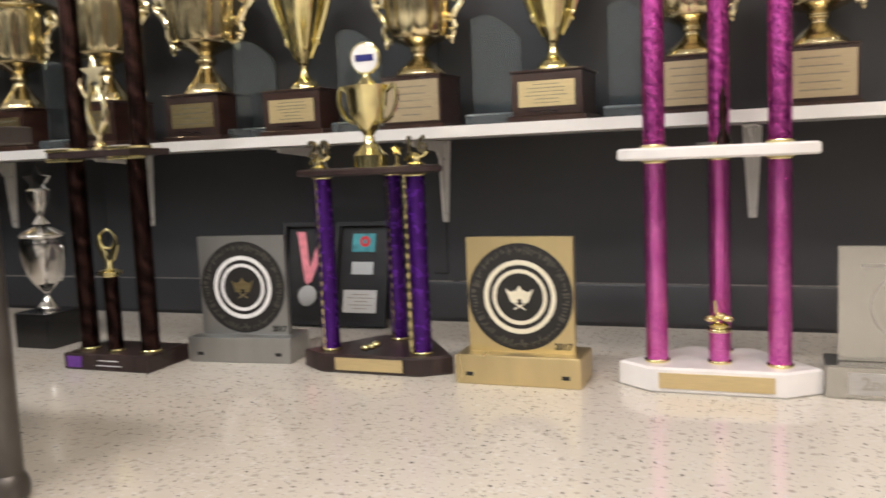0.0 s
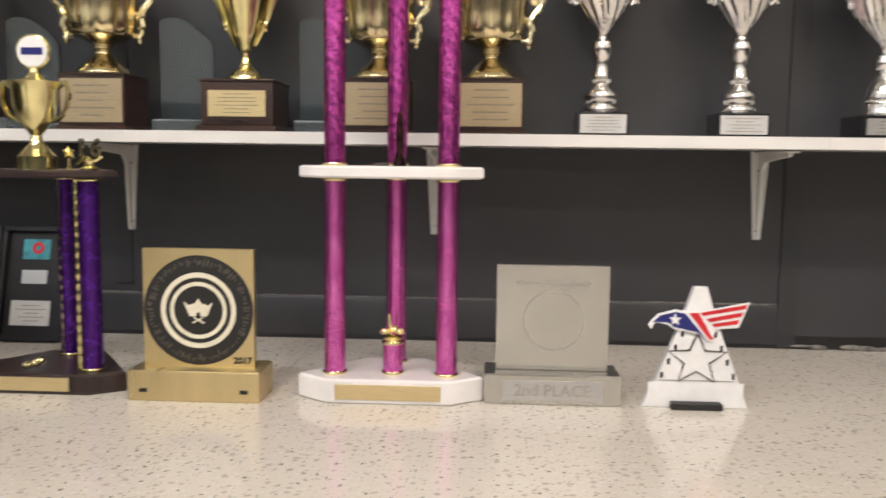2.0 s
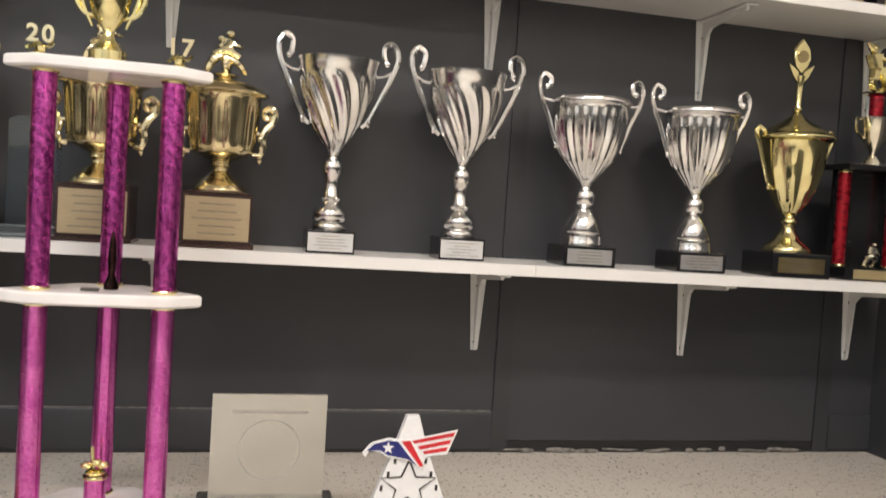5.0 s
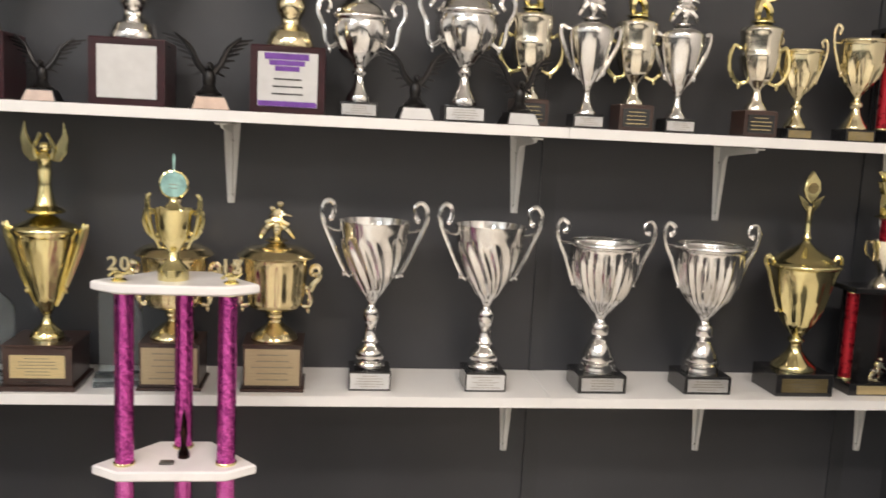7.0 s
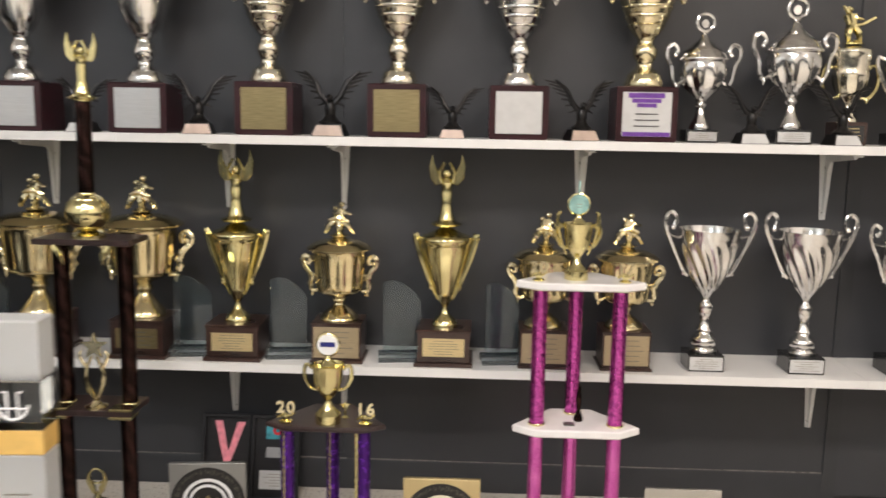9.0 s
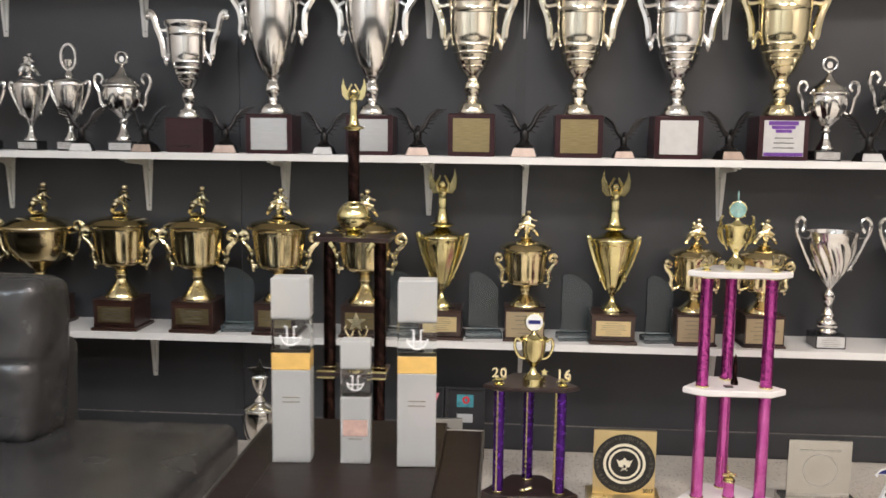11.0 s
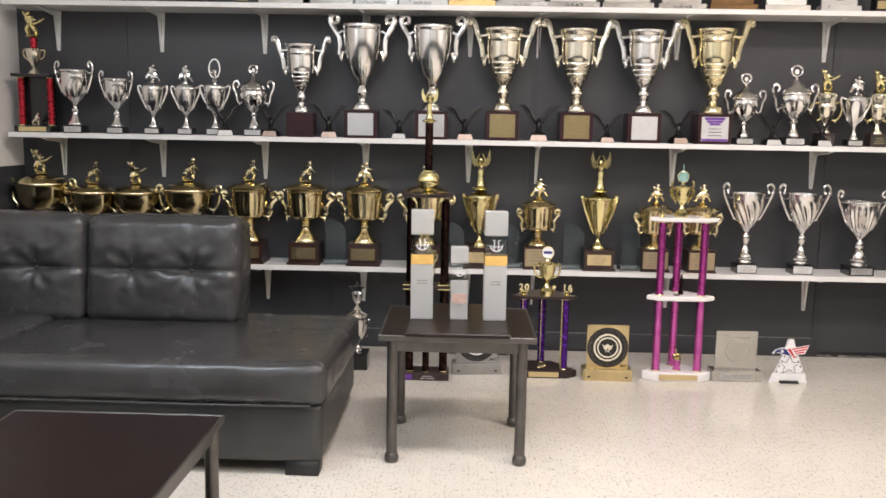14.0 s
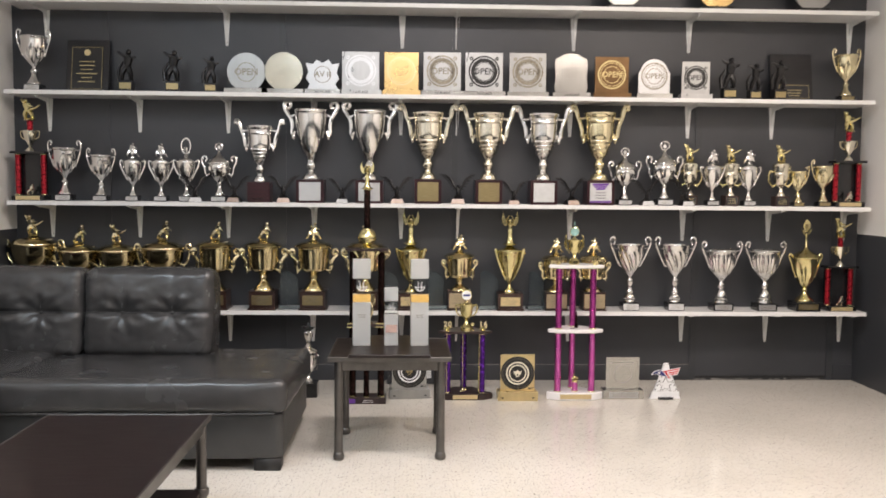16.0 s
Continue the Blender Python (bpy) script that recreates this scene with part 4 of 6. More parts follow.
# ---- trophies on the lowest shelf ----
def lowest_shelf():
    gold = "gold lidded trophy cup with scroll handles on a wooden block"
    for x, top, tall in ((-3.813, "kick", 0.645), (-3.508, "reach", 0.580), (-3.245, "kick", 0.583), (-2.932, "reach", 0.612)):
        cup("bowl", x, 2.135, S1, tall, GOLD, WALNUT, PLATE_DIM, "wide gold lidded bowl trophy with a small figure", "gold bowls on the lowest shelf", (top, 62), PALEGOLD)
    for x, top in ((-2.565, "reach"), (-2.234, "reach"), (-1.886, "grapple"), (-1.526, "grapple")):
        cup("lidded", x, 2.11, S1, 0.607, GOLD, WALNUT, PLATE_DIM, gold, "gold lidded cups", (top, 62), PALEGOLD)
    for x, tall in ((-0.866, 0.533), (-0.186, 0.512), (0.082, 0.515)):
        cup("squat", x, 2.11, S1, tall, GOLD, WALNUT, PLATE_TAN, gold, "gold lidded cups", ("grapple", 84), PALEGOLD, plate=(0.93, 0.92), words=5)
    for x in (-1.209, -0.513):
        cup("angel", x, 2.11, S1, 0.695, BRASS, WALNUT, PLATE_GOLD, "slim gold cup with blade handles and a winged figure", "winged gold cups", ("winged", 116), BRASS, words=6)
    for x in (0.345, 0.668):
        cup("swirl", x, 2.11, S1, 0.517, SILVER, BLACK, PLATE_WHITE, "tall silver cup with swirled bowl on a black block", "silver swirl cups", words=5, plate=(0.93, 0.88))
    for x in (1.003, 1.318):
        cup("fluted", x, 2.11, S1, 0.487, SILVER, BLACK, PLATE_SILVER, "silver cup with fluted bowl on a black block", "silver fluted cups", plate=(0.86, 0.8))
    cup("flame", 1.609, 2.11, S1, 0.655, BRASS, BLACK, PLATE_DIM, "gold cup with a lid and a tall flame finial", "", ("flame", 129), BRASS)
    # arched glass awards between the cups
    for x, w, h in ((-2.055, 0.12, 0.27), (-1.36, 0.125, 0.27), (-1.035, 0.122, 0.272), (-0.655, 0.125, 0.272), (-0.322, 0.110, 0.272)):
        t = thing("glass_award", "clear arched glass award on a glass foot", "award", "glass awards")
        arch = [(-w / 2, 0.028), (w / 2, 0.028), (w / 2, h * 0.76)] + [(w / 2 - w * q, h * (0.78 + 0.22 * math.sin(q * 2.1))) for q in (0.12, 0.25, 0.4, 0.55, 0.7, 0.85)] + [(-w / 2, h * 0.965)]
        part("panel", Geo().prism(arch, -0.006, 0.006, 0.0015, UPRIGHT), GLASS, t)
        part("foot", Geo().box(-w * 0.62, w * 0.62, -0.034, 0.034, 0.0, 0.028, 0.003), GLASS_FOOT, t)
        t.matrix_basis = pose(x, 2.10, S1, 0, 0, 8)


def red_column_trophy(x, y, z, tall):
    """Two red columns on a black base, a deck, then a small cup on a red stem with a figure."""
    t = thing("column_trophy", "black and red two-column trophy topped with a gold figure", "trophy", "red column trophies")
    s = tall / 1.0
    w = 0.155 * s
    part("base", Geo().box(-w, w, -0.09 * s, 0.09 * s, 0, 0.055 * s, 0.003), BLACK, t)
    part("plate", Geo().box(-w * 0.75, w * 0.75, -0.0925 * s, -0.09 * s, 0.008 * s, 0.047 * s), PLATE_GOLD, t, "gold plate")
    for sx in (-1, 1):
        column(t, RED, sx * w * 0.80, 0, 0.055 * s, 0.46 * s, 0.026 * s)
    part("deck", Geo().box(-w * 1.08, w * 1.08, -0.085 * s, 0.085 * s, 0.46 * s, 0.485 * s, 0.002), BLACK, t)
    part("back_panel", Geo().box(-w * 0.9, w * 0.9, 0.05 * s, 0.06 * s, 0.055 * s, 0.46 * s), BLACK, t)
    part("figure", figure_geo("reach", 0.0, 0.11, s), WARMSILVER, t).location = (0, -0.03 * s, 0.055 * s)
    prof = [(0.05, 0.485), (0.045, 0.50), (0.015, 0.53), (0.02, 0.55), (0.05, 0.60), (0.065, 0.66), (0.068, 0.69)]
    c = part("cup", Geo(s).lathe(prof + [(0.05, 0.69), (0.03, 0.62), (0.005, 0.60)], 24), WARMSILVER, t)
    for sx in (-1, 1):
        part("handle", Geo(s).tube(spline([(sx * 0.05, 0, 0.60), (sx * 0.085, 0, 0.63), (sx * 0.09, 0, 0.68), (sx * 0.066, 0, 0.68)], 4), 0.006, 6), PALEGOLD, c)
    part("stem", Geo(s).lathe([(0.028, 0.66), (0.028, 0.78), (0.04, 0.785), (0.03, 0.79)], 18), RED, t)
    part("figure", figure_geo("kick", 0.0, 0.21, s), BRASS, t, "gold figure").location = (0, 0, 0.79 * s)
    t.matrix_basis = pose(x, y, z)
    return t


# ---- trophies on the middle shelf ----
def middle_shelf():
    red_column_trophy(-3.809, 2.11, S2, 0.690)
    red_column_trophy(1.888, 2.11, S2, 0.675)
    red_column_trophy(1.859, 2.11, S1, 0.665)
    cup("plain", -3.581, 2.11, S2, 0.412, SILVER, BLACK, PLATE_SILVER, "silver cup with curled handles on a black block", "small silver cups", plate=(0.9, 0.8))
    cup("plain", -3.336, 2.11, S2, 0.360, SILVER, BLACK, PLATE_SILVER, "short silver cup with curled handles", "small silver cups", plate=(0.9, 0.8))
    for x, mt in ((-3.122, PALEGOLD), (-2.929, PALEGOLD)):
        cup("slim", x, 2.11, S2, 0.405, SILVER, BLACK, PLATE_SILVER, "slim silver cup with looped handles and a gold figure", "slim silver cups", ("grapple", 36), SILVER, plate=(0.9, 0.9))
    cup("slim", -2.758, 2.11, S2, 0.440, SILVER, BLACK, PLATE_SILVER, "slim silver cup with an open loop finial", "slim silver cups", ("loop", 44), SILVER, plate=(0.9, 0.9))
    cup("urn", -2.533, 2.11, S2, 0.408, SILVER, BLACK, PLATE_SILVER, "round silver lidded urn with a ring finial", "silver urns", ("ring", 32), plate=(0.9, 0.85))
    cup("crater", -2.254, 2.11, S2, 0.562, SILVER, CHERRY, CHERRY, "silver cup on a large dark cherry block", "large cups", words=0)
    for x, pm in ((-1.903, PLATE_SILVER), (-1.498, PLATE_SILVER)):
        cup("goblet", x, 2.11, S2, 0.690, SILVER, CHERRY, pm, "very large silver cup with scroll handles on a cherry block", "large cups", plate=(0.78, 0.86), words=0)
    for x, mt, pm, lab in ((-1.094, WARMSILVER, PLATE_DIM, "large pale gold cup on a cherry block"), (-0.673, WARMSILVER, PLATE_DIM, "large pale gold cup on a cherry block"), (-0.29, SILVER, PLATE_WHITE, "large silver cup with a white plate")):
        cup("crater", x, 2.11, S2, 0.675, mt, CHERRY, pm, lab, "large cups", plate=(0.78, 0.84), words=0, handle_mat=mt)
    c = cup("crater", 0.106, 2.11, S2, 0.688, PALEGOLD, CHERRY, PLATE_WHITE, "large gold cup with a purple and white printed plate", "large cups", plate=(0.80, 0.86), words=0)
    s = 0.688 / 234.0
    for a, b, d in ((-11, 32.5, 36.2), (-16, 36.8, 40.6), (-20, 41.2, 46)):
        part("print", Geo(s).box(a, -a * 0.9, -28.3, -27.9, b * 1.115, d * 1.115), PURPLE_INK, c, "purple printed emblem")
    part("print", Geo(s).box(-25, 25, -28.3, -27.9, 6, 10.5), PURPLE_INK, c, "purple printed band")
    part("lettering", bars(Geo(s), 0, -28.2, 23, 30, 19, 3, 5, 0.3), INK, c)
    cup("urn", 0.290, 2.11, S2, 0.405, SILVER, BLACK, PLATE_SILVER, "round silver lidded urn with a ring finial", "silver urns", ("ring", 36), plate=(0.9, 0.85))
    cup("urn", 0.572, 2.11, S2, 0.455, SILVER, BLACK, PLATE_WHITE, "larger silver lidded urn with a ring finial", "silver urns", ("ring", 36), plate=(0.9, 0.85))
    for x, y in ((0.755, 2.12), (1.055, 2.13), (1.395, 2.08)):
        cup("banded", x, y, S2, 0.435, WARMSILVER, WALNUT, BLACK, "silver and gold cup with a gold figure on a walnut block", "banded cups", ("kick", 42), BRASS, ink=INK_GOLD, plate=(0.8, 0.8))
    for x in (0.916, 1.178):
        cup("slim", x, 2.11, S2, 0.402, SILVER, BLACK, PLATE_SILVER, "slim silver cup with looped handles and a figure", "slim silver cups", ("grapple", 36), SILVER, plate=(0.9, 0.9))
    cup("plain", 1.534, 2.11, S2, 0.285, PALEGOLD, BLACK, PLATE_DIM, "small gold cup with chased bowl on a black block", "small gold cups", plate=(0.9, 0.8))
    cup("plain", 1.716, 2.11, S2, 0.330, PALEGOLD, BLACK, PLATE_DIM, "gold cup with curled handles on a black block", "small gold cups", plate=(0.9, 0.8))
    for x, h, pm, turn in ((-2.688, 0.20, PLATE_WHITE, 18), (-2.420, 0.20, PLATE_ROSE, -6), (-2.088, 0.205, PLATE_ROSE, 10), (-1.684, 0.185, PLATE_WHITE, 0), (-1.308, 0.205, PLATE_ROSE, 6), (-0.885, 0.225, PLATE_ROSE, -4),
                           (-0.497, 0.175, PLATE_ROSE, 0), (-0.092, 0.205, PLATE_ROSE, 14), (0.436, 0.20, PLATE_WHITE, 5), (0.716, 0.20, PLATE_WHITE, 10)):
        eagle(x, 2.052, S2, h, pm, turn)


lowest_shelf()
middle_shelf()


# ---- awards on the upper shelf ----
def outline(shape, w, h):
    """Award outlines (x, z), standing on z = 0."""
    if shape == "round":
        return [(w / 2 * math.cos(a), h - w / 2 + w / 2 * math.sin(a)) for a in np.linspace(-1.2, math.pi + 1.2, 30)] + [(-w * 0.32, 0), (w * 0.32, 0)]
    if shape == "arch":
        return [(-w * 0.5, 0), (w * 0.5, 0), (w * 0.5, h * 0.62)] + [(w * 0.44 * math.cos(a), h - w * 0.44 + w * 0.44 * math.sin(a)) for a in np.linspace(0.3, math.pi - 0.3, 16)] + [(-w * 0.5, h * 0.62)]
    if shape == "shield":
        return [(-w * 0.44, 0), (w * 0.44, 0), (w * 0.50, h * 0.2), (w * 0.46, h * 0.45), (w * 0.5, h * 0.7), (w * 0.47, h * 0.86), (w * 0.36, h * 0.90), (w * 0.2, h * 0.98), (0, h), (-w * 0.2, h * 0.98), (-w * 0.36, h * 0.90), (-w * 0.47, h * 0.86), (-w * 0.5, h * 0.7), (-w * 0.46, h * 0.45), (-w * 0.50, h * 0.2)]
    if shape == "burst":
        return [(-w * 0.5, 0.0), (w * 0.5, 0.0), (w * 0.38, h * 0.25), (w * 0.5, h * 0.42), (w * 0.42, h * 0.60), (w * 0.5, h * 0.90), (w * 0.28, h * 0.86), (w * 0.18, h), (0, h * 0.90), (-w * 0.18, h), (-w * 0.28, h * 0.86), (-w * 0.5, h * 0.90), (-w * 0.42, h * 0.60), (-w * 0.5, h * 0.42), (-w * 0.38, h * 0.25)]
    return [(-w / 2, 0), (w / 2, 0), (w / 2, h), (-w / 2, h)]


def board_award(x, w, h, shape, board, ink, label, word="", place="", ring=True, foot=None, turn=0.0, solid=False, tilt=0.0):
    t = thing("award_plaque", label, "award", "standing award plaques")
    f = part("foot", Geo().box(-w * 0.56, w * 0.56, -0.035, 0.035, 0, 0.036, 0.002), foot or STEEL, t)
    b = part("board", Geo().prism(outline(shape, w, h - 0.02), -0.006, 0.006, 0.001, Matrix.Translation((0, 0, 0.02)) @ UPRIGHT), board, t)
    cz, r = 0.02 + (h - 0.02) * (0.54 if shape != "round" else 0.0) + (0 if shape != "round" else h - 0.02 - w / 2), w * 0.42
    if ring:
        part("ring", Geo().band((0, cz), r * 0.90, r, -0.0072, -0.0058), ink, b)
        part("ring", Geo().band((0, cz), r * (0.62 if solid else 0.78), r * (0.84 if solid else 0.82), -0.0072, -0.0058), ink, b)
    if solid:
        for k in range(4):
            a = math.pi / 4 + k * math.pi / 2
            q = r * 1.16
            part("corner_scroll", Geo().band((q * math.cos(a), cz + q * math.sin(a)), r * 0.05, r * 0.12, -0.0072, -0.0058, 14), ink, b)
    if word:
        lettering(word, r * 0.56, ink, b, 0, -0.0066, cz, "lettering", 0.0008)
        part("bar", Geo().band((0, cz), r * 0.55, r * 0.60, -0.007, -0.0058), ink, b)
    if place:
        lettering(place, 0.024, INK, f, 0, -0.0356, 0.018, "lettering", 0.0003)
    t.matrix_basis = pose(x, 2.10, S3, 0, 0, turn)
    return t


def dark_statuette(x, h, turn=0.0):
    t = thing("resin_statuette", "dark resin statuette on a base with a small gold plate", "statuette", "dark resin statuettes")
    s = h / 100.0
    b = part("base", Geo(s).box(-15, 15, -13, 13, 0, 26, 1.5), BRONZE, t)
    part("plate", Geo(s).box(-13, 13, -13.9, -13, 6, 20, 0.2), PLATE_DIM, b, "small gold plate")
    g = Geo(s)
    person_shape(g, 0, 26, 72, 0.08, ((0.25, 0.75), (-0.30, 0.90)), 0.14)
    g.tube(spline([(-16, 0, 26), (-18, 2, 50), (-8, 4, 70)], 4), [5, 4, 2], 6)
    part("figure", g, BRONZE, t)
    t.matrix_basis = pose(x, 2.08, S3, 0, 0, turn)
    return t


def dark_plaque(x, w, h, plate, label, rim=True):
    """A dark wooden plaque that leans on the wall, with a framed plate."""
    t = thing("wall_plaque", label, "plaque")
    b = part("board", Geo().box(-w / 2, w / 2, -0.011, 0.011, 0, h, 0.004), EBONY, t)
    x0, x1, z0, z1 = plate
    p = part("plate", Geo().box(x0, x1, -0.0135, -0.011, z0, z1), BLACK, b, "black engraved plate")
    e = 0.003
    g = Geo()
    for q in ((x0 + 0.006, x1 - 0.006, z0 + 0.006, z0 + 0.006 + e), (x0 + 0.006, x1 - 0.006, z1 - 0.006 - e, z1 - 0.006), (x0 + 0.006, x0 + 0.006 + e, z0 + 0.006 + e, z1 - 0.006 - e), (x1 - 0.006 - e, x1 - 0.006, z0 + 0.006 + e, z1 - 0.006 - e)):
        g.box(q[0], q[1], -0.0143, -0.0134, q[2], q[3])
    part("border", g, PLATE_DIM, p, "thin gold border")
    hh = z1 - z0
    part("lettering", bars(Geo(), (x0 + x1) / 2, -0.0138, z0 + hh * 0.42, (x1 - x0) * 0.7, hh * 0.55, 6 if hh > 0.15 else 3, 9), INK_GOLD, p)
    if hh > 0.15:
        part("seal", Geo().band(((x0 + x1) / 2, z1 - 0.045), 0.0, 0.022, -0.0146, -0.0134, 20), PLATE_GOLD, p, "round gold seal")
    t.matrix_basis = pose(x, 2.20, S3, -9, 0, 0)
    return t


def upper_shelf():
    cup("plain", -3.767, 2.10, S3, 0.415, SILVER, BLACK, PLATE_SILVER, "silver cup with curled handles on a black block", "small silver cups", plate=(0.9, 0.8))
    cup("plain", 1.843, 2.10, S3, 0.368, PALEGOLD, BLACK, PLATE_DIM, "pale gold cup with curled handles", "small gold cups", plate=(0.9, 0.8))
    dark_plaque(-3.451, 0.29, 0.375, (-0.115, 0.105, 0.02, 0.33), "dark wooden plaque with a gold-bordered black plate")
    dark_plaque(1.505, 0.30, 0.350, (-0.10, 0.13, 0.02, 0.13), "dark wooden plaque with a low black plate")
    for x, h in ((-3.144, 0.295), (-2.837, 0.295), (-2.583, 0.255), (1.001, 0.30), (1.184, 0.262), (1.356, 0.285)):
        dark_statuette(x, h, random.Random(x).uniform(-15, 15))
    steel = "steel award plaque with an engraved ring on a clear foot"
    board_award(-2.341, 0.262, 0.278, "round", SILVER_BOARD, INK_SOFT, "round steel award disc engraved OPEN", "OPEN", "", False)
    # silver disc: its golden reflection is put into the warm board colour
    board_award(-2.087, 0.262, 0.285, "round", WARMSILVER, GOLD, "round polished steel award disc, golden reflection put into its colour", "", "", False)
    board_award(-1.822, 0.230, 0.238, "burst", PLATE_SILVER, INK_SOFT, "star-edged steel award lettered AV II", "AV II", "2nd PLACE", False)
    board_award(-1.561, 0.255, 0.296, "square", BOARD_PALE, PLATE_SILVER, "white square award with a silver disc", "", "1st PLACE", True, BOARD_PALE, solid=True)
    board_award(-1.281, 0.235, 0.296, "square", YELLOWGOLD_BOARD, GOLD_BOARD, "bright gold square award with an engraved ring", "", "", True, YELLOWGOLD_BOARD)
    board_award(-1.000, 0.258, 0.300, "square", SILVER_BOARD, INK_SOFT, steel, "OPEN", "1st PLACE", True, solid=True)
    board_award(-0.710, 0.258, 0.302, "square", BOARD_PALE, INK, "white square award with black ring lettered OPEN", "OPEN", "1st PLACE", True, solid=True)
    board_award(-0.407, 0.255, 0.304, "square", SILVER_BOARD, INK_SOFT, steel, "OPEN", "", True, solid=True)
    board_award(-0.104, 0.235, 0.306, "shield", STEEL, PLATE_SILVER, "mirror-bright shaped steel award", "", "1st PLACE", False)
    board_award(0.181, 0.236, 0.286, "square", BRONZE_BOARD, INK_GOLD, "bronze square award with an engraved ring", "OPEN", "", True, BRONZE_BOARD)
    board_award(0.479, 0.222, 0.275, "arch", PLATE_SILVER, INK_SOFT, "arched silver award lettered OPEN", "OPEN", "", True)
    board_award(0.773, 0.198, 0.262, "square", BOARD_PALE, INK, "white square award with black ring lettered OPEN", "OPEN", "", True, BOARD_PALE, solid=True)
    # what stands on the topmost shelf shows only its lowest edge
    for x, metal in ((0.25, SILVER_BOARD), (0.91, YELLOWGOLD_BOARD), (1.585, SILVER_BOARD)):
        t = thing("award_plaque", "round metal award disc on the topmost shelf", "award", "round awards on the topmost shelf")
        part("foot", Geo().box(-0.11, 0.11, -0.035, 0.035, 0, 0.03, 0.002), BRONZE, t)
        part("board", Geo().prism(outline("round", 0.29, 0.29), -0.006, 0.006, 0.001, Matrix.Translation((0, 0, 0.02)) @ UPRIGHT), metal, t)
        t.matrix_basis = pose(x, 2.10, S4)


# ---- trophies on the floor ----
def ring_award(x, y, w, board, white, label, year="", turn=0.0):
    """Square metal board with black ring, pale rings and a crown-like emblem, on a metal block."""
    t = thing("award_plaque", label, "award", "square ring awards on the floor")
    b = w / 2
    base = part("foot", Geo().box(-b * 1.17, b * 1.17, -0.048, 0.062, 0, 0.062, 0.002), board, t)
    for sx in (-1, 1):
        part("mark", Geo().box(sx * b * 0.9 - 0.008, sx * b * 0.9 + 0.008, -0.0492, -0.048, 0.018, 0.026), INK, base)
    bd = part("board", Geo().box(-b, b, -0.008, 0.008, 0.060, 0.303, 0.0012), board, t)
    cz = 0.178
    part("outer_ring", Geo().band((0, cz), 0.0, 0.112, -0.0088, -0.0078, 64), INK, bd, "black disc")
    g = Geo()
    rnd = random.Random(4)
    for k in range(84):
        a = 2 * math.pi * (k + rnd.uniform(-0.3, 0.3)) / 84
        m = Matrix.Translation((0, 0, cz)) @ Matrix.Rotation(-a, 4, "Y")
        g.box(-0.0022, 0.0022 * rnd.uniform(0.2, 1), -0.0094, -0.0087, 0.088 + rnd.uniform(0, 0.010), 0.102 + rnd.uniform(-0.002, 0.004), 0, m)
    part("ring_pattern", g, INK_FAINT, bd, "engraved pattern in the black ring")
    part("middle_ring", Geo().band((0, cz), 0.067, 0.077, -0.0096, -0.0086, 64), white, bd, "pale ring")
    part("inner_ring", Geo().band((0, cz), 0.050, 0.058, -0.0096, -0.0086, 64), white, bd, "pale ring")
    g = Geo()
    for sx in (-1, 1):
        g.prism([(sx * a, bq) for a, bq in ((0.004, -0.012), (0.018, -0.012), (0.030, 0.018), (0.020, 0.010), (0.010, 0.014), (0.004, 0.002))], 0.0, 0.0008, 0, Matrix.Translation((0, -0.0093, cz)) @ UPRIGHT)
        g.tube([(-sx * 0.012, -0.0098, cz - 0.026), (sx * 0.010, -0.0098, cz - 0.014)], 0.0016, 5)
    g.prism([(0, 0.024), (0.009, 0.012), (0.004, -0.004), (-0.004, -0.004), (-0.009, 0.012)], 0.0, 0.0009, 0, Matrix.Translation((0, -0.0093, cz)) @ UPRIGHT)
    part("emblem", g, IVORY_PRINT if white is IVORY_PRINT else PLATE_DIM, bd, "pale crown-like emblem")
    if year:
        lettering(year, 0.0185, INK, bd, b * 0.79, -0.0086, 0.076, "lettering", 0.0007)
    t.matrix_basis = pose(x, y, 0, 0, 0, turn)
    return t


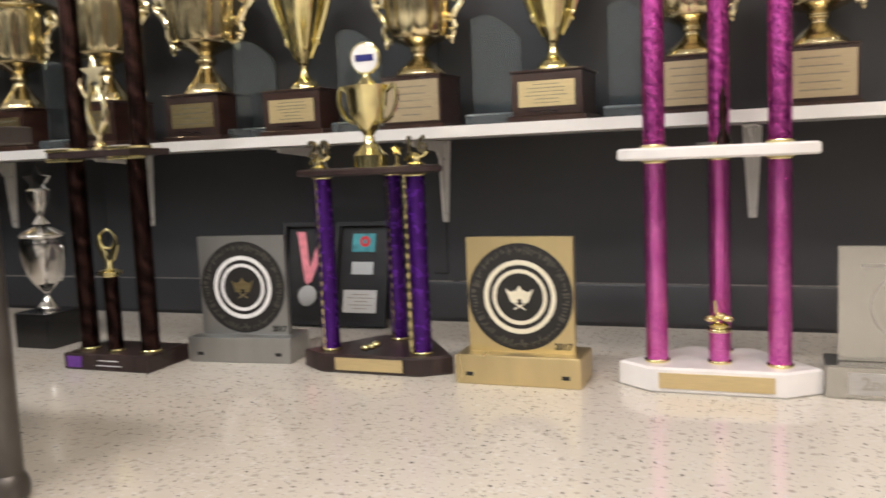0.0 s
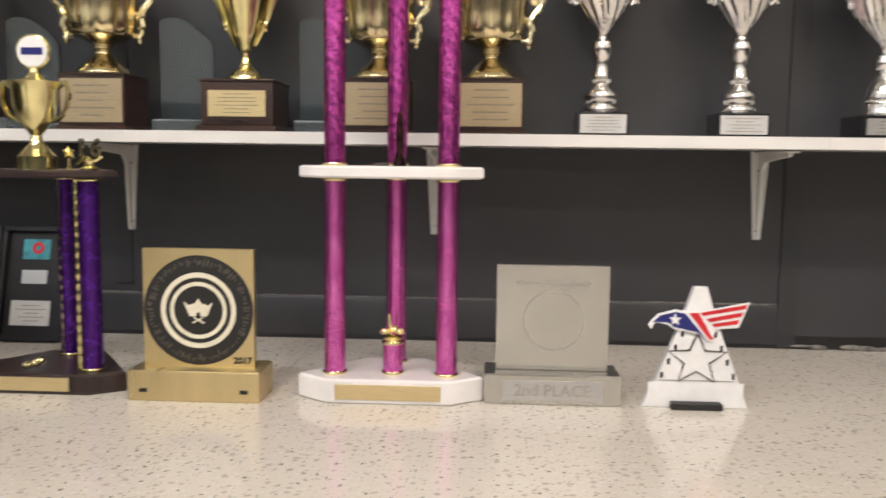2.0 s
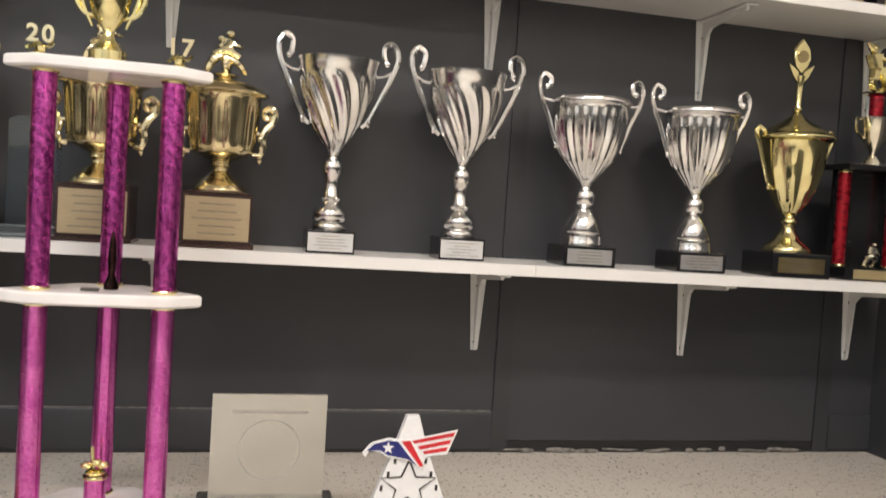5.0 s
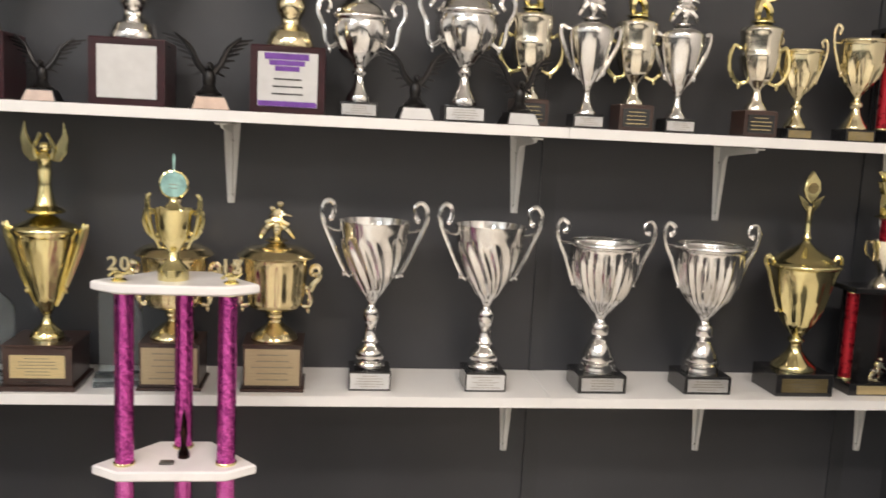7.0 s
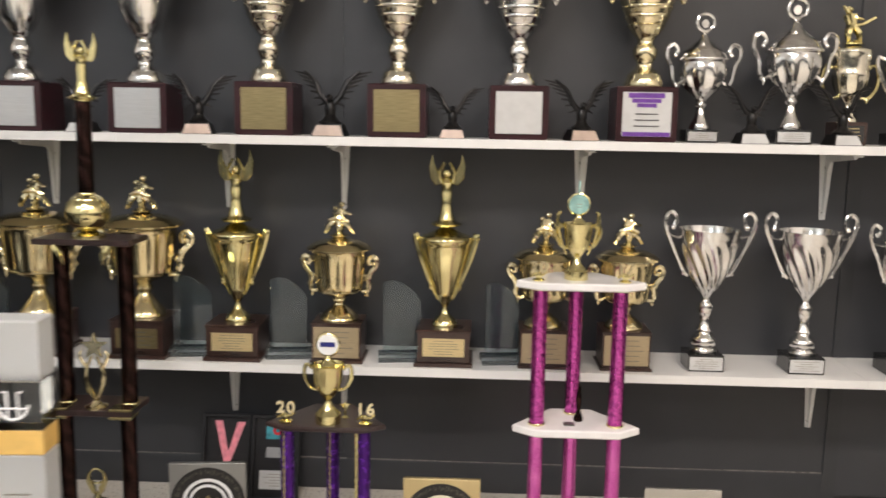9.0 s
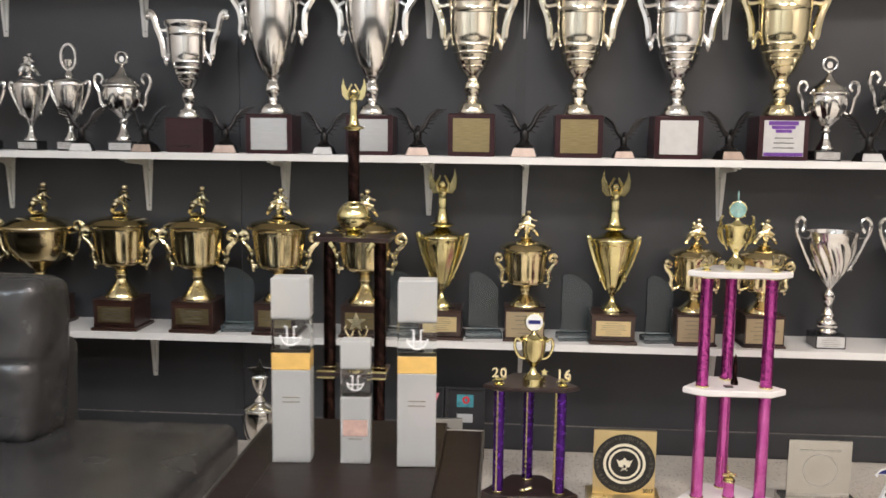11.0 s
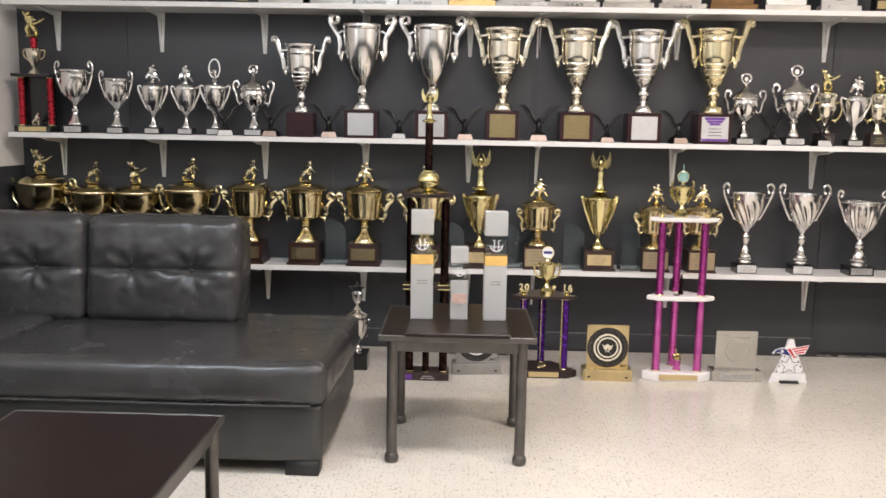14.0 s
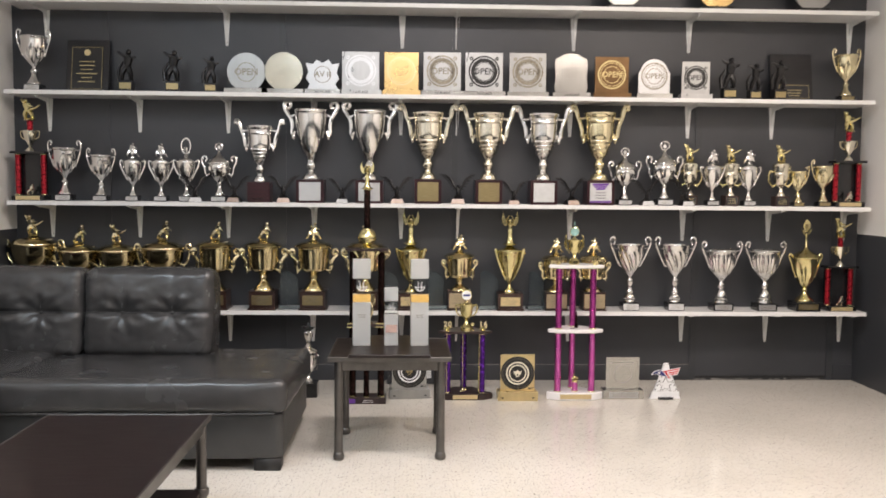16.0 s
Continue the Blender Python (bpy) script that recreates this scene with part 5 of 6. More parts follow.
def pink_trophy(x, y):
    t = thing("column_trophy", "tall pink foil three-column trophy with white marble decks", "trophy")
    deck(t, MARBLE, 0.188, 0.062, 0.135, 0, 0.050, "base")
    part("plate", Geo().box(-0.105, 0.105, -0.0645, -0.062, 0.010, 0.040), PLATE_GOLD, t, "gold plate")
    spots = ((-0.114, -0.008), (0.114, -0.008), (0.0, 0.098))
    for px, py in spots:
        column(t, PINK_GLITTER, px, py, 0.050, 0.448, 0.0215)
    deck(t, MARBLE, 0.184, 0.060, 0.135, 0.448, 0.472)
    for px, py in spots:
        column(t, PINK, px, py, 0.472, 0.878, 0.0215)
    deck(t, MARBLE, 0.184, 0.060, 0.135, 0.878, 0.900)
    part("label", Geo().box(-0.035, -0.004, -0.02, 0.0, 0.4725, 0.478, 0.001), PEWTER, t, "small metal tag").rotation_euler = (0, 0, 0)
    part("spike_figure", Geo().lathe([(0.014, 0), (0.014, 0.01), (0.006, 0.03), (0.009, 0.06), (0.005, 0.10), (0.001, 0.115)], 12, None, Matrix.Translation((0.012, 0.03, 0.472))), BROWN, t, "dark slim figure")
    c = column(t, PINK_GLITTER, 0.004, 0.0, 0.050, 0.118, 0.020)
    g = Geo().lathe([(0.018, 0.118), (0.019, 0.124), (0.010, 0.130)], 14, None, Matrix.Translation((0.004, 0, 0)))
    for a, b in ((-0.016, 0.137), (0.002, 0.143), (0.014, 0.138)):
        g.ball((0.004 + a, -0.004, b), (0.012, 0.010, 0.007), 8)
    g.tube([(0, 0, 0.13), (-0.004, 0, 0.172)], 0.003, 6)
    part("small_figure", g, BRASS, c, "small gold shape")
    s_cup, disc = small_cup(t, -0.012, 0.02, 0.900, 0.245, BRASS, TEAL)
    part("lettering", bars(Geo(), -0.012, 0.0145, 1.112, 0.036, 0.016, 2, 4), INK_SOFT, disc)
    part("pin", Geo().lathe([(0.006, 1.143), (0.003, 1.15), (0.003, 1.178), (0.001, 1.185)], 8, None, Matrix.Translation((-0.012, 0.02, 0))), TEAL, s_cup)
    for sx in (-1, 1):
        part("cup_wing", Geo().tube(spline([(-0.012 + sx * 0.03, 0.02, 0.97), (-0.012 + sx * 0.05, 0.02, 1.02), (-0.012 + sx * 0.058, 0.02, 1.08), (-0.012 + sx * 0.05, 0.02, 1.095)], 4), [0.003, 0.006, 0.004], 6), BRASS, s_cup)
    year_piece(t, "20", -0.122, -0.02, 0.900, 0.055)
    year_piece(t, "17", 0.122, -0.02, 0.900, 0.055)
    t.matrix_basis = pose(x, y, 0)


def purple_trophy(x, y):
    t = thing("column_trophy", "purple foil three-column trophy with gold rope strips and dark decks", "trophy")
    deck(t, BROWN_WOOD, 0.184, 0.056, 0.165, 0, 0.042, "base")
    part("plate", Geo().box(-0.082, 0.082, -0.0585, -0.056, 0.008, 0.036), PLATE_GOLD, t, "gold plate")
    for px, py in ((-0.116, -0.008), (0.112, -0.008), (-0.002, 0.125)):
        c = column(t, PURPLE, px, py, 0.042, 0.440, 0.0205)
        side = -0.020 if px > 0.08 else (0.019 if px == 0 else -0.006)
        g = Geo().tube([(px + side, py - 0.016, 0.045 + k * 0.392 / 60) for k in range(61)], [0.0048 + 0.0008 * math.sin(k * 1.9) for k in range(61)], 7)
        part("rope_strip", g, BRASS, c, "gold rope strip")
    deck(t, BROWN_WOOD, 0.178, 0.054, 0.160, 0.440, 0.456)
    s_cup, disc = small_cup(t, 0.006, -0.005, 0.456, 0.268, BRASS, WHITE_PRINT)
    part("print", Geo().box(-0.022, 0.022, -0.0066, -0.0058, -0.006, 0.008), NAVY, disc, "dark blue printed band").location = (0.006, -0.005, 0.692)
    year_piece(t, "20", -0.118, -0.012, 0.456, 0.062)
    year_piece(t, "16", 0.118, -0.012, 0.456, 0.062)
    part("star_piece", Geo().prism([((0.016 if i % 2 == 0 else 0.007) * math.sin(i * math.pi / 5), (0.016 if i % 2 == 0 else 0.007) * math.cos(i * math.pi / 5)) for i in range(10)], -0.002, 0.002, 0, Matrix.Translation((0.05, 0.04, 0.492)) @ UPRIGHT)
         .lathe([(0.011, 0.456), (0.004, 0.462), (0.003, 0.48)], 10, None, Matrix.Translation((0.05, 0.04, 0))), BRASS, t)
    g = Geo()
    for a, b in ((-0.014, 0.052), (0.004, 0.056), (0.014, 0.062)):
        g.ball((a - 0.01, -0.02, b), (0.012, 0.010, 0.008), 8)
    part("small_figure", g, BRASS, t, "small gold shape")
    t.matrix_basis = pose(x, y, 0)


def brown_trophy(x, y):
    t = thing("column_trophy", "very tall dark brown foil column trophy with gold trim", "trophy")
    b = part("base", Geo().box(-0.125, 0.125, -0.055, 0.095, 0, 0.040, 0.003), BROWN_WOOD, t)
    part("badge", Geo().box(-0.115, -0.072, -0.0565, -0.055, 0.006, 0.033), PURPLE_INK, b, "purple badge")
    part("lettering", bars(Geo(), 0.01, -0.0558, 0.019, 0.10, 0.024, 2, 3), WHITE_PRINT, b)
    for px in (-0.092, 0.092):
        column(t, BROWN, px, 0.0, 0.040, 0.505, 0.0225)
        column(t, BROWN, px, 0.02, 0.522, 0.990, 0.0225)
        part("trim", Geo().box(px - 0.033, px + 0.033, -0.058, -0.008, 0.498, 0.506, 0.002).box(px - 0.033, px + 0.033, -0.058, -0.008, 0.521, 0.529, 0.002), BRASS, t, "gold trim on the deck end")
    part("deck", Geo().box(-0.122, 0.122, -0.055, 0.085, 0.505, 0.522, 0.002), BROWN_WOOD, t)
    c = column(t, BROWN, -0.002, -0.012, 0.040, 0.228, 0.0185)
    g = Geo().lathe([(0.030, 0.228), (0.030, 0.234), (0.012, 0.240), (0.008, 0.262)], 16, None, Matrix.Translation((-0.002, -0.012, 0)))
    for sx in (-1, 1):
        g.prism([(sx * a, bq) for a, bq in ((0.004, 0.0), (0.018, 0.012), (0.032, 0.045), (0.024, 0.070), (0.018, 0.045), (0.006, 0.028))], -0.004, 0.004, 0.001, Matrix.Translation((-0.002, -0.012, 0.252)) @ UPRIGHT)
    g.ring((-0.002, -0.012, 0.312), 0.022, 0.003, 20)
    part("wing_finial", g, BRASS, c, "gold winged ring")
    g = Geo().lathe([(0.030, 0.0), (0.031, 0.006), (0.016, 0.012), (0.009, 0.022), (0.012, 0.034)], 16)
    for sx in (-1, 1):
        g.tube(spline([(0, 0, 0.02), (sx * 0.020, -0.002, 0.065), (sx * 0.024, -0.002, 0.105), (sx * 0.008, -0.002, 0.150)], 5), [0.007, 0.0085, 0.007, 0.004], 8)
        g.tube(spline([(sx * 0.022, -0.002, 0.115), (sx * 0.040, -0.004, 0.150), (sx * 0.034, -0.004, 0.168)], 4), [0.006, 0.005, 0.002], 7)
    g.prism([((0.040 if i % 2 == 0 else 0.017) * math.sin(i * math.pi / 5), (0.040 if i % 2 == 0 else 0.017) * math.cos(i * math.pi / 5)) for i in range(10)], -0.004, 0.004, 0.001, Matrix.Translation((0, 0, 0.178)) @ UPRIGHT)
    f = part("star_figure", g, PALEGOLD, t, "gold star on a forked stem")
    f.location = (0.012, -0.025, 0.522)
    part("deck", Geo().prism([(-0.135, -0.055), (0.135, -0.055), (0.135, 0.085), (-0.135, 0.085)], 0.990, 1.006, 0.002), BROWN_WOOD, t)
    for sx in (-1, 1):
        part("corner_drop", Geo().tube(spline([(sx * 0.075, -0.045, 0.988), (sx * 0.06, -0.05, 0.965), (sx * 0.055, -0.045, 0.935)], 4), [0.012, 0.010, 0.002], 6), BRASS, t, "gold corner ornament")
    gl = part("globe", Geo().ball((0, 0, 1.076), (0.060, 0.060, 0.056), 28).lathe([(0.045, 1.006), (0.045, 1.014), (0.02, 1.024)], 20), BRASS, t, "gold ball")
    part("globe_rim", Geo().ring((0, 0, 1.112), 0.040, 0.005, 28, None, "z"), BRASS, gl)
    column(t, BROWN, 0, 0.0, 1.125, 1.385, 0.021)
    f = part("figure", figure_geo("winged", 0.0, 0.178, 1.0), BRASS, t, "gold winged figure")
    f.location = (0, 0, 1.385)
    t.matrix_basis = pose(x, y, 0)


def floor_trophies():
    cup("star", -1.89, 1.81, 0.0, 0.485, SILVER, BLACK, BLACK, "slim silver lidded cup with a star finial on a black block", "", ("star", 94), SILVER, words=0)
    brown_trophy(-1.492, 1.638)
    ring_award(-1.215, 1.768, 0.230, SILVER_BOARD, WHITE_PRINT, "brushed steel square award with black and white rings", "2017", 6.0)
    ring_award(-0.499, 1.706, 0.226, GOLD_BOARD, IVORY_PRINT, "brushed gold square award with black and ivory rings", "2017")
    purple_trophy(-0.846, 1.738)
    pink_trophy(-0.113, 1.735)
    # second-place plaque
    t = thing("award_plaque", "polished steel square plaque lettered 2nd PLACE", "award")
    f = part("foot", Geo().box(-0.136, 0.136, -0.045, 0.055, 0, 0.062, 0.003), STEEL, t)
    part("face", Geo().box(-0.098, 0.098, -0.0468, -0.045, 0.010, 0.050), PLATE_SILVER, f, "pale name strip")
    lettering("2nd PLACE", 0.033, ETCHED, f, 0, -0.0474, 0.030, "lettering", 0.0009)
    b = part("board", Geo().box(-0.113, 0.113, -0.006, 0.006, 0.062, 0.278, 0.0015), STEEL, t)
    g = Geo().band((0.002, 0.165), 0.0595, 0.0615, -0.0064, -0.0058, 40)
    g.box(-0.075, 0.075, -0.0064, -0.0058, 0.238, 0.244)
    part("engraving", g, ETCHED, b, "faint engraved ring")
    t.matrix_basis = pose(0.214, 1.745, 0)
    # star award with eagle and flag
    t = thing("star_award", "white star-shaped award with a red, white and blue eagle", "award")
    b = part("body", Geo().prism([(-0.105, 0), (0.105, 0), (0.082, 0.060), (0.040, 0.165), (0.016, 0.243), (-0.010, 0.243), (-0.036, 0.165), (-0.076, 0.060)], -0.010, 0.010, 0.002, UPRIGHT), WHITE_PRINT, t)
    part("stripe", Geo().box(-0.094, 0.094, -0.0112, -0.010, 0.006, 0.052), WHITE_PRINT, b, "white lower band")
    for sx in (-1, 1):
        part("rail", Geo().prism([(sx * 0.080, 0.056), (sx * 0.062, 0.056), (sx * 0.026, 0.160), (sx * 0.040, 0.160)], 0, 0.0014, 0, Matrix.Translation((0.002, -0.010, 0)) @ UPRIGHT), WHITE_PRINT, b, "white edge rail")
        for k in range(4):
            q = k / 3
            part("slot", Geo().box(-0.0028, 0.0028, -0.0124, -0.0112, -0.006, 0.006), INK, b).location = (0.002 + sx * (0.070 - 0.038 * q), 0, 0.066 + 0.084 * q)
    star = [((0.060 if i % 2 == 0 else 0.026) * math.sin(i * math.pi / 5), (0.060 if i % 2 == 0 else 0.026) * math.cos(i * math.pi / 5)) for i in range(10)]
    part("star_line", Geo().tube([(a, -0.0112, 0.098 + c * 0.9) for a, c in star + star[:1]], 0.0022, 5), PEWTER, b, "raised star outline")
    part("lettering", bars(Geo(), 0.0, -0.0114, 0.056, 0.15, 0.006, 1, 2), INK_SOFT, b)
    m = Matrix.Translation((0, -0.0125, 0)) @ UPRIGHT
    e = part("eagle_plate", Geo().prism([(-0.108, 0.168), (-0.088, 0.190), (-0.050, 0.200), (-0.020, 0.196), (0.010, 0.198), (0.110, 0.218), (0.088, 0.164), (0.040, 0.160), (0.030, 0.132), (0.000, 0.150), (-0.050, 0.158), (-0.066, 0.168), (-0.092, 0.172), (-0.101, 0.158)], 0, 0.004, 0.0008, m), WHITE_PRINT, t, "flat eagle shape with white outline")
    e.scale, e.location = (0.9, 1.0, 0.95), (-0.002, 0.0, 0.009)
    m2 = Matrix.Translation((0, -0.0166, 0)) @ UPRIGHT
    part("head", Geo().prism([(-0.098, 0.173), (-0.082, 0.187), (-0.050, 0.195), (-0.028, 0.192), (0.018, 0.140), (-0.002, 0.154), (-0.050, 0.163), (-0.066, 0.173)], 0, 0.0008, 0, m2), NAVY, e, "dark blue eagle head")
    m3 = Matrix.Translation((0, -0.0175, 0)) @ UPRIGHT
    part("head_star", Geo().prism([(-0.050 + (0.014 if i % 2 == 0 else 0.006) * math.sin(i * math.pi / 5), 0.179 + (0.014 if i % 2 == 0 else 0.006) * math.cos(i * math.pi / 5)) for i in range(10)], 0, 0.0008, 0, m3), WHITE_PRINT, e)
    for poly in (((-0.020, 0.193), (0.000, 0.194), (0.034, 0.140), (0.026, 0.138)), ((0.004, 0.194), (0.104, 0.213), (0.100, 0.204), (0.010, 0.188)), ((0.018, 0.182), (0.096, 0.197), (0.092, 0.188), (0.024, 0.175)), ((0.030, 0.171), (0.088, 0.181), (0.085, 0.172), (0.034, 0.165))):
        part("red_stripe", Geo().prism(list(poly), 0, 0.0008, 0, m2), RED_PRINT, e, "red stripe")
    part("foot", Geo().box(-0.050, 0.050, -0.030, 0.040, 0.0, 0.014, 0.002), RUBBER, t, "black foot")
    t.matrix_basis = pose(0.498, 1.72, 0)
    # two framed boxes leaning on the wall
    for x, kind in ((-1.285, "medal"), (-1.108, "print")):
        t = thing("shadow_box", "dark framed box with a pink-ribboned medal" if kind == "medal" else "dark framed box with a teal print and white card", "framed box", "framed boxes leaning on the wall")
        w, h = 0.086, 0.30
        part("back", Geo().box(-w + 0.012, w - 0.012, 0.004, 0.010, 0.012, h - 0.012), EBONY, t)
        fr = Geo()
        for q in ((-w, w, 0, 0.012), (-w, w, h - 0.012, h), (-w, -w + 0.012, 0.012, h - 0.012), (w - 0.012, w, 0.012, h - 0.012)):
            fr.box(q[0], q[1], -0.012, 0.012, q[2], q[3], 0.001)
        part("frame", fr, EBONY, t, "black frame")
        if kind == "medal":
            md = part("medal", Geo().lathe([(0.030, 0.0), (0.031, 0.002), (0.030, 0.004), (0.024, 0.0045)], 28, None, Matrix.Translation((0.005, 0.003, 0.085)) @ UPRIGHT), PLATE_SILVER, t, "round silver medal")
            for sx in (-1, 1):
                part("ribbon", Geo().prism([(0.005 - 0.004, 0.118), (0.005 + 0.010, 0.128), (0.005 + sx * 0.048 + 0.012, 0.272), (0.005 + sx * 0.048 - 0.016, 0.272), (0.005 - 0.010, 0.128)] if sx > 0 else [(0.001, 0.118), (0.015, 0.128), (-0.018, 0.275), (-0.046, 0.275), (-0.008, 0.128)], 0.0, 0.0015 + 0.001 * sx, 0, Matrix.Translation((0, 0.0035, 0)) @ UPRIGHT), PINK_RIBBON, md, "pink ribbon")
        else:
            part("print", Geo().box(-0.036, 0.036, 0.0028, 0.004, 0.215, 0.268), SKY_PRINT, t, "teal picture")
            part("seal", Geo().band((0.004, 0.245), 0.007, 0.016, 0.0016, 0.003, 20), RED_PRINT, t)
            part("print", Geo().box(-0.034, 0.034, 0.0028, 0.004, 0.150, 0.186), PLATE_SILVER, t, "grey picture")
            c = part("card", Geo().box(-0.055, 0.050, 0.0022, 0.004, 0.040, 0.105), PLATE_WHITE, t, "white card")
            part("lettering", bars(Geo(), 0, 0.002, 0.072, 0.085, 0.05, 5, 8), INK_SOFT, c)
        t.matrix_basis = pose(x, 2.150, 0.004, -15, 0, 0)


# ---- furniture ----
def cushion(w, d, h, puff=0.03, round_=0.06, tufts=(), creases=0.004, seed=0, nx=36, ny=20, nz=12):
    """A soft block centred on x, y with its foot at z = 0: rounded edges, bulging faces, pulled-in tufts on its front (-y)."""
    bm = bmesh.new()
    verts = {}
    nz_ = noise

    def surf(p):
        x, y, z = p
        hx, hy, hz = w / 2, d / 2, h / 2
        q = Vector((x, y, z - hz))
        inner = Vector((max(-hx + round_, min(hx - round_, q.x)), max(-hy + round_, min(hy - round_, q.y)), max(-hz + round_, min(hz - round_, q.z))))
        off = q - inner
        if off.length > 1e-6:
            q = inner + off.normalized() * round_
        u, v, k = q.x / hx, q.y / hy, q.z / hz
        q += Vector((math.copysign(puff * 0.35 * (1 - v * v) * (1 - k * k), u) if abs(u) > 0.8 else 0, math.copysign(puff * (1 - u ** 4) * (1 - k * k), v) * min(1, abs(v) * 1.2), (puff * 0.5 * (1 - u ** 4) * (1 - v * v) if k > 0.5 else 0)))
        if y < 0:
            for tx, tz in tufts:
                r2 = ((q.x - tx) / 0.085) ** 2 + ((q.z + hz - tz) / 0.06) ** 2
                q.y += 0.034 * math.exp(-r2) * min(1, -v)
                a = math.atan2(q.z + hz - tz, q.x - tx)
                q.y += 0.0045 * math.cos(7 * a + seed) * math.exp(-((r2 - 1.6) / 1.5) ** 2) * min(1, -v)
            if tufts:
                tz = tufts[0][1]
                q.y += 0.012 * math.exp(-((q.z + hz - tz) / 0.012) ** 2) * min(1, max(0, -v))
        n = nz_.noise(Vector((q.x * 9 + seed, q.y * 9, q.z * 13))) * creases + nz_.noise(Vector((q.x * 25, q.y * 25 + seed, q.z * 32))) * creases * 0.35
        q += (off.normalized() if off.length > 1e-6 else Vector((0, 0, 1))) * n
        q.z += hz
        return q

    def grid(fn, a, b):
        ids = [[None] * (b + 1) for _ in range(a + 1)]
        for i in range(a + 1):
            for j in range(b + 1):
                p = fn(i / a, j / b)
                key = tuple(round(c, 5) for c in p)
                if key not in verts:
                    verts[key] = bm.verts.new(surf(p))
                ids[i][j] = verts[key]
        for i in range(a):
            for j in range(b):
                f = {ids[i][j], ids[i + 1][j], ids[i + 1][j + 1], ids[i][j + 1]}
                if len(f) == 4:
                    try:
                        bm.faces.new((ids[i][j], ids[i + 1][j], ids[i + 1][j + 1], ids[i][j + 1]))
                    except ValueError:
                        pass
    X, Y = (lambda t: (t - 0.5) * w), (lambda t: (t - 0.5) * d)
    grid(lambda a, b: (X(a), -d / 2, b * h), nx, nz)
    grid(lambda a, b: (X(a), d / 2, b * h), nx, nz)
    grid(lambda a, b: (X(a), Y(b), h), nx, ny)
    grid(lambda a, b: (X(a), Y(b), 0.0), nx, ny)
    grid(lambda a, b: (-w / 2, Y(a), b * h), ny, nz)
    grid(lambda a, b: (w / 2, Y(a), b * h), ny, nz)
    bmesh.ops.recalc_face_normals(bm, faces=bm.faces)
    g = Geo()
    bm.verts.index_update()
    g.v = [tuple(v.co) for v in bm.verts]
    g.f = [tuple(v.index for v in f.verts) for f in bm.faces]
    bm.free()
    return g


def placed(name, geo, mat, parent, x, y, z, rx=0.0, rz=0.0, label=""):
    ob = part(name, geo, mat, parent, label, 70)
    ob.matrix_basis = pose(x, y, z, rx, 0, rz)
    return ob


def sofa():
    """L-shaped charcoal leather sectional: a long seat that runs out past its back, and a leg towards the room."""
    t = thing("sectional_sofa", "charcoal leather sectional sofa with tufted back cushions", "sofa")
    x1, y0, y1 = -1.828, 0.165, 1.30
    # main run
    placed("seat_base", cushion(1.40, 1.02, 0.235, 0.004, 0.022, (), 0.001, 1), LEATHER_SIDE, t, x1 - 0.02 - 0.70, y0 + 0.03 + 0.51, 0.055)
    placed("seat_cushion", cushion(1.44, 1.08, 0.175, 0.014, 0.045, (), 0.004, 2, 44, 34, 10), LEATHER, t, x1 - 0.72, y0 + 0.54, 0.264, -2.4)
    placed("piping", Geo().tube(spline([(-0.69, 0, 0.0), (-0.3, -0.004, 0.003), (0.2, -0.004, 0.0), (0.66, 0, 0.001)], 8), 0.005, 8), LEATHER, t, x1 - 0.72, y0 + 0.006, 0.292)
    for i, (cx, sd) in enumerate(((-2.722, 3.0), (-3.457, 7.0))):
        c = placed("back_cushion", cushion(0.725, 0.240, 0.505, 0.030, 0.050, ((-0.14, 0.25), (0.14, 0.25)), 0.0065, sd, 60, 16, 44), LEATHER, t, cx, 1.03, 0.410, -8)
        for bx in (-0.14, 0.14):
            part("tuft_button", Geo().ball((bx, -0.114, 0.25), (0.009, 0.004, 0.009), 10), LEATHER_SIDE, c)
        part("seam", Geo().tube([(-0.35 + 0.7 * k / 20, -0.143 + 0.03 * (abs(k - 10) / 10) ** 3, 0.251) for k in range(21)], 0.0022, 5), LEATHER_SIDE, c)
        for bx in (-0.14, 0.14):
            part("seam", Geo().tube([(bx, -0.128 + 0.02 * (q - 0.5) ** 2, 0.25 + q * 0.16) for q in (0.15, 0.4, 0.7, 1.0)], 0.002, 5), LEATHER_SIDE, c)
    placed("back_frame", cushion(1.68, 0.20, 0.62, 0.006, 0.05, (), 0.002, 5, 40, 8, 20), LEATHER_SIDE, t, -3.28, 1.27, 0.055, -4)
    # leg of the L, towards the room
    placed("corner_base", cushion(0.86, 1.95, 0.235, 0.004, 0.022, (), 0.001, 4), LEATHER_SIDE, t, -3.69, 0.24, 0.055)
    placed("seat_cushion", cushion(0.86, 0.98, 0.175, 0.014, 0.045, (), 0.004, 8, 30, 30, 10), LEATHER, t, -3.665, 0.64, 0.285)
    placed("seat_cushion", cushion(0.90, 0.95, 0.175, 0.014, 0.045, (), 0.004, 9, 30, 30, 10), LEATHER, t, -3.645, -0.33, 0.285)
    placed("side_back", cushion(1.9, 0.18, 0.60, 0.006, 0.05, (), 0.002, 6, 40, 8, 20), LEATHER_SIDE, t, -4.01, 0.25, 0.055, 0, 90)
    for fx, fy in ((-1.925, 0.245), (-2.02, 1.08), (-3.18, 0.26), (-3.30, -0.66), (-4.0, -0.66), (-4.0, 1.2)):
        placed("foot", Geo().prism([(-0.065, -0.045), (0.065, -0.045), (0.065, 0.045), (-0.065, 0.045)], 0, 0.062, 0.004), RUBBER, t, fx, fy, 0, 0, 0, "black foot")
    t.matrix_basis = pose(0.012, 0.075, 0)
    return t


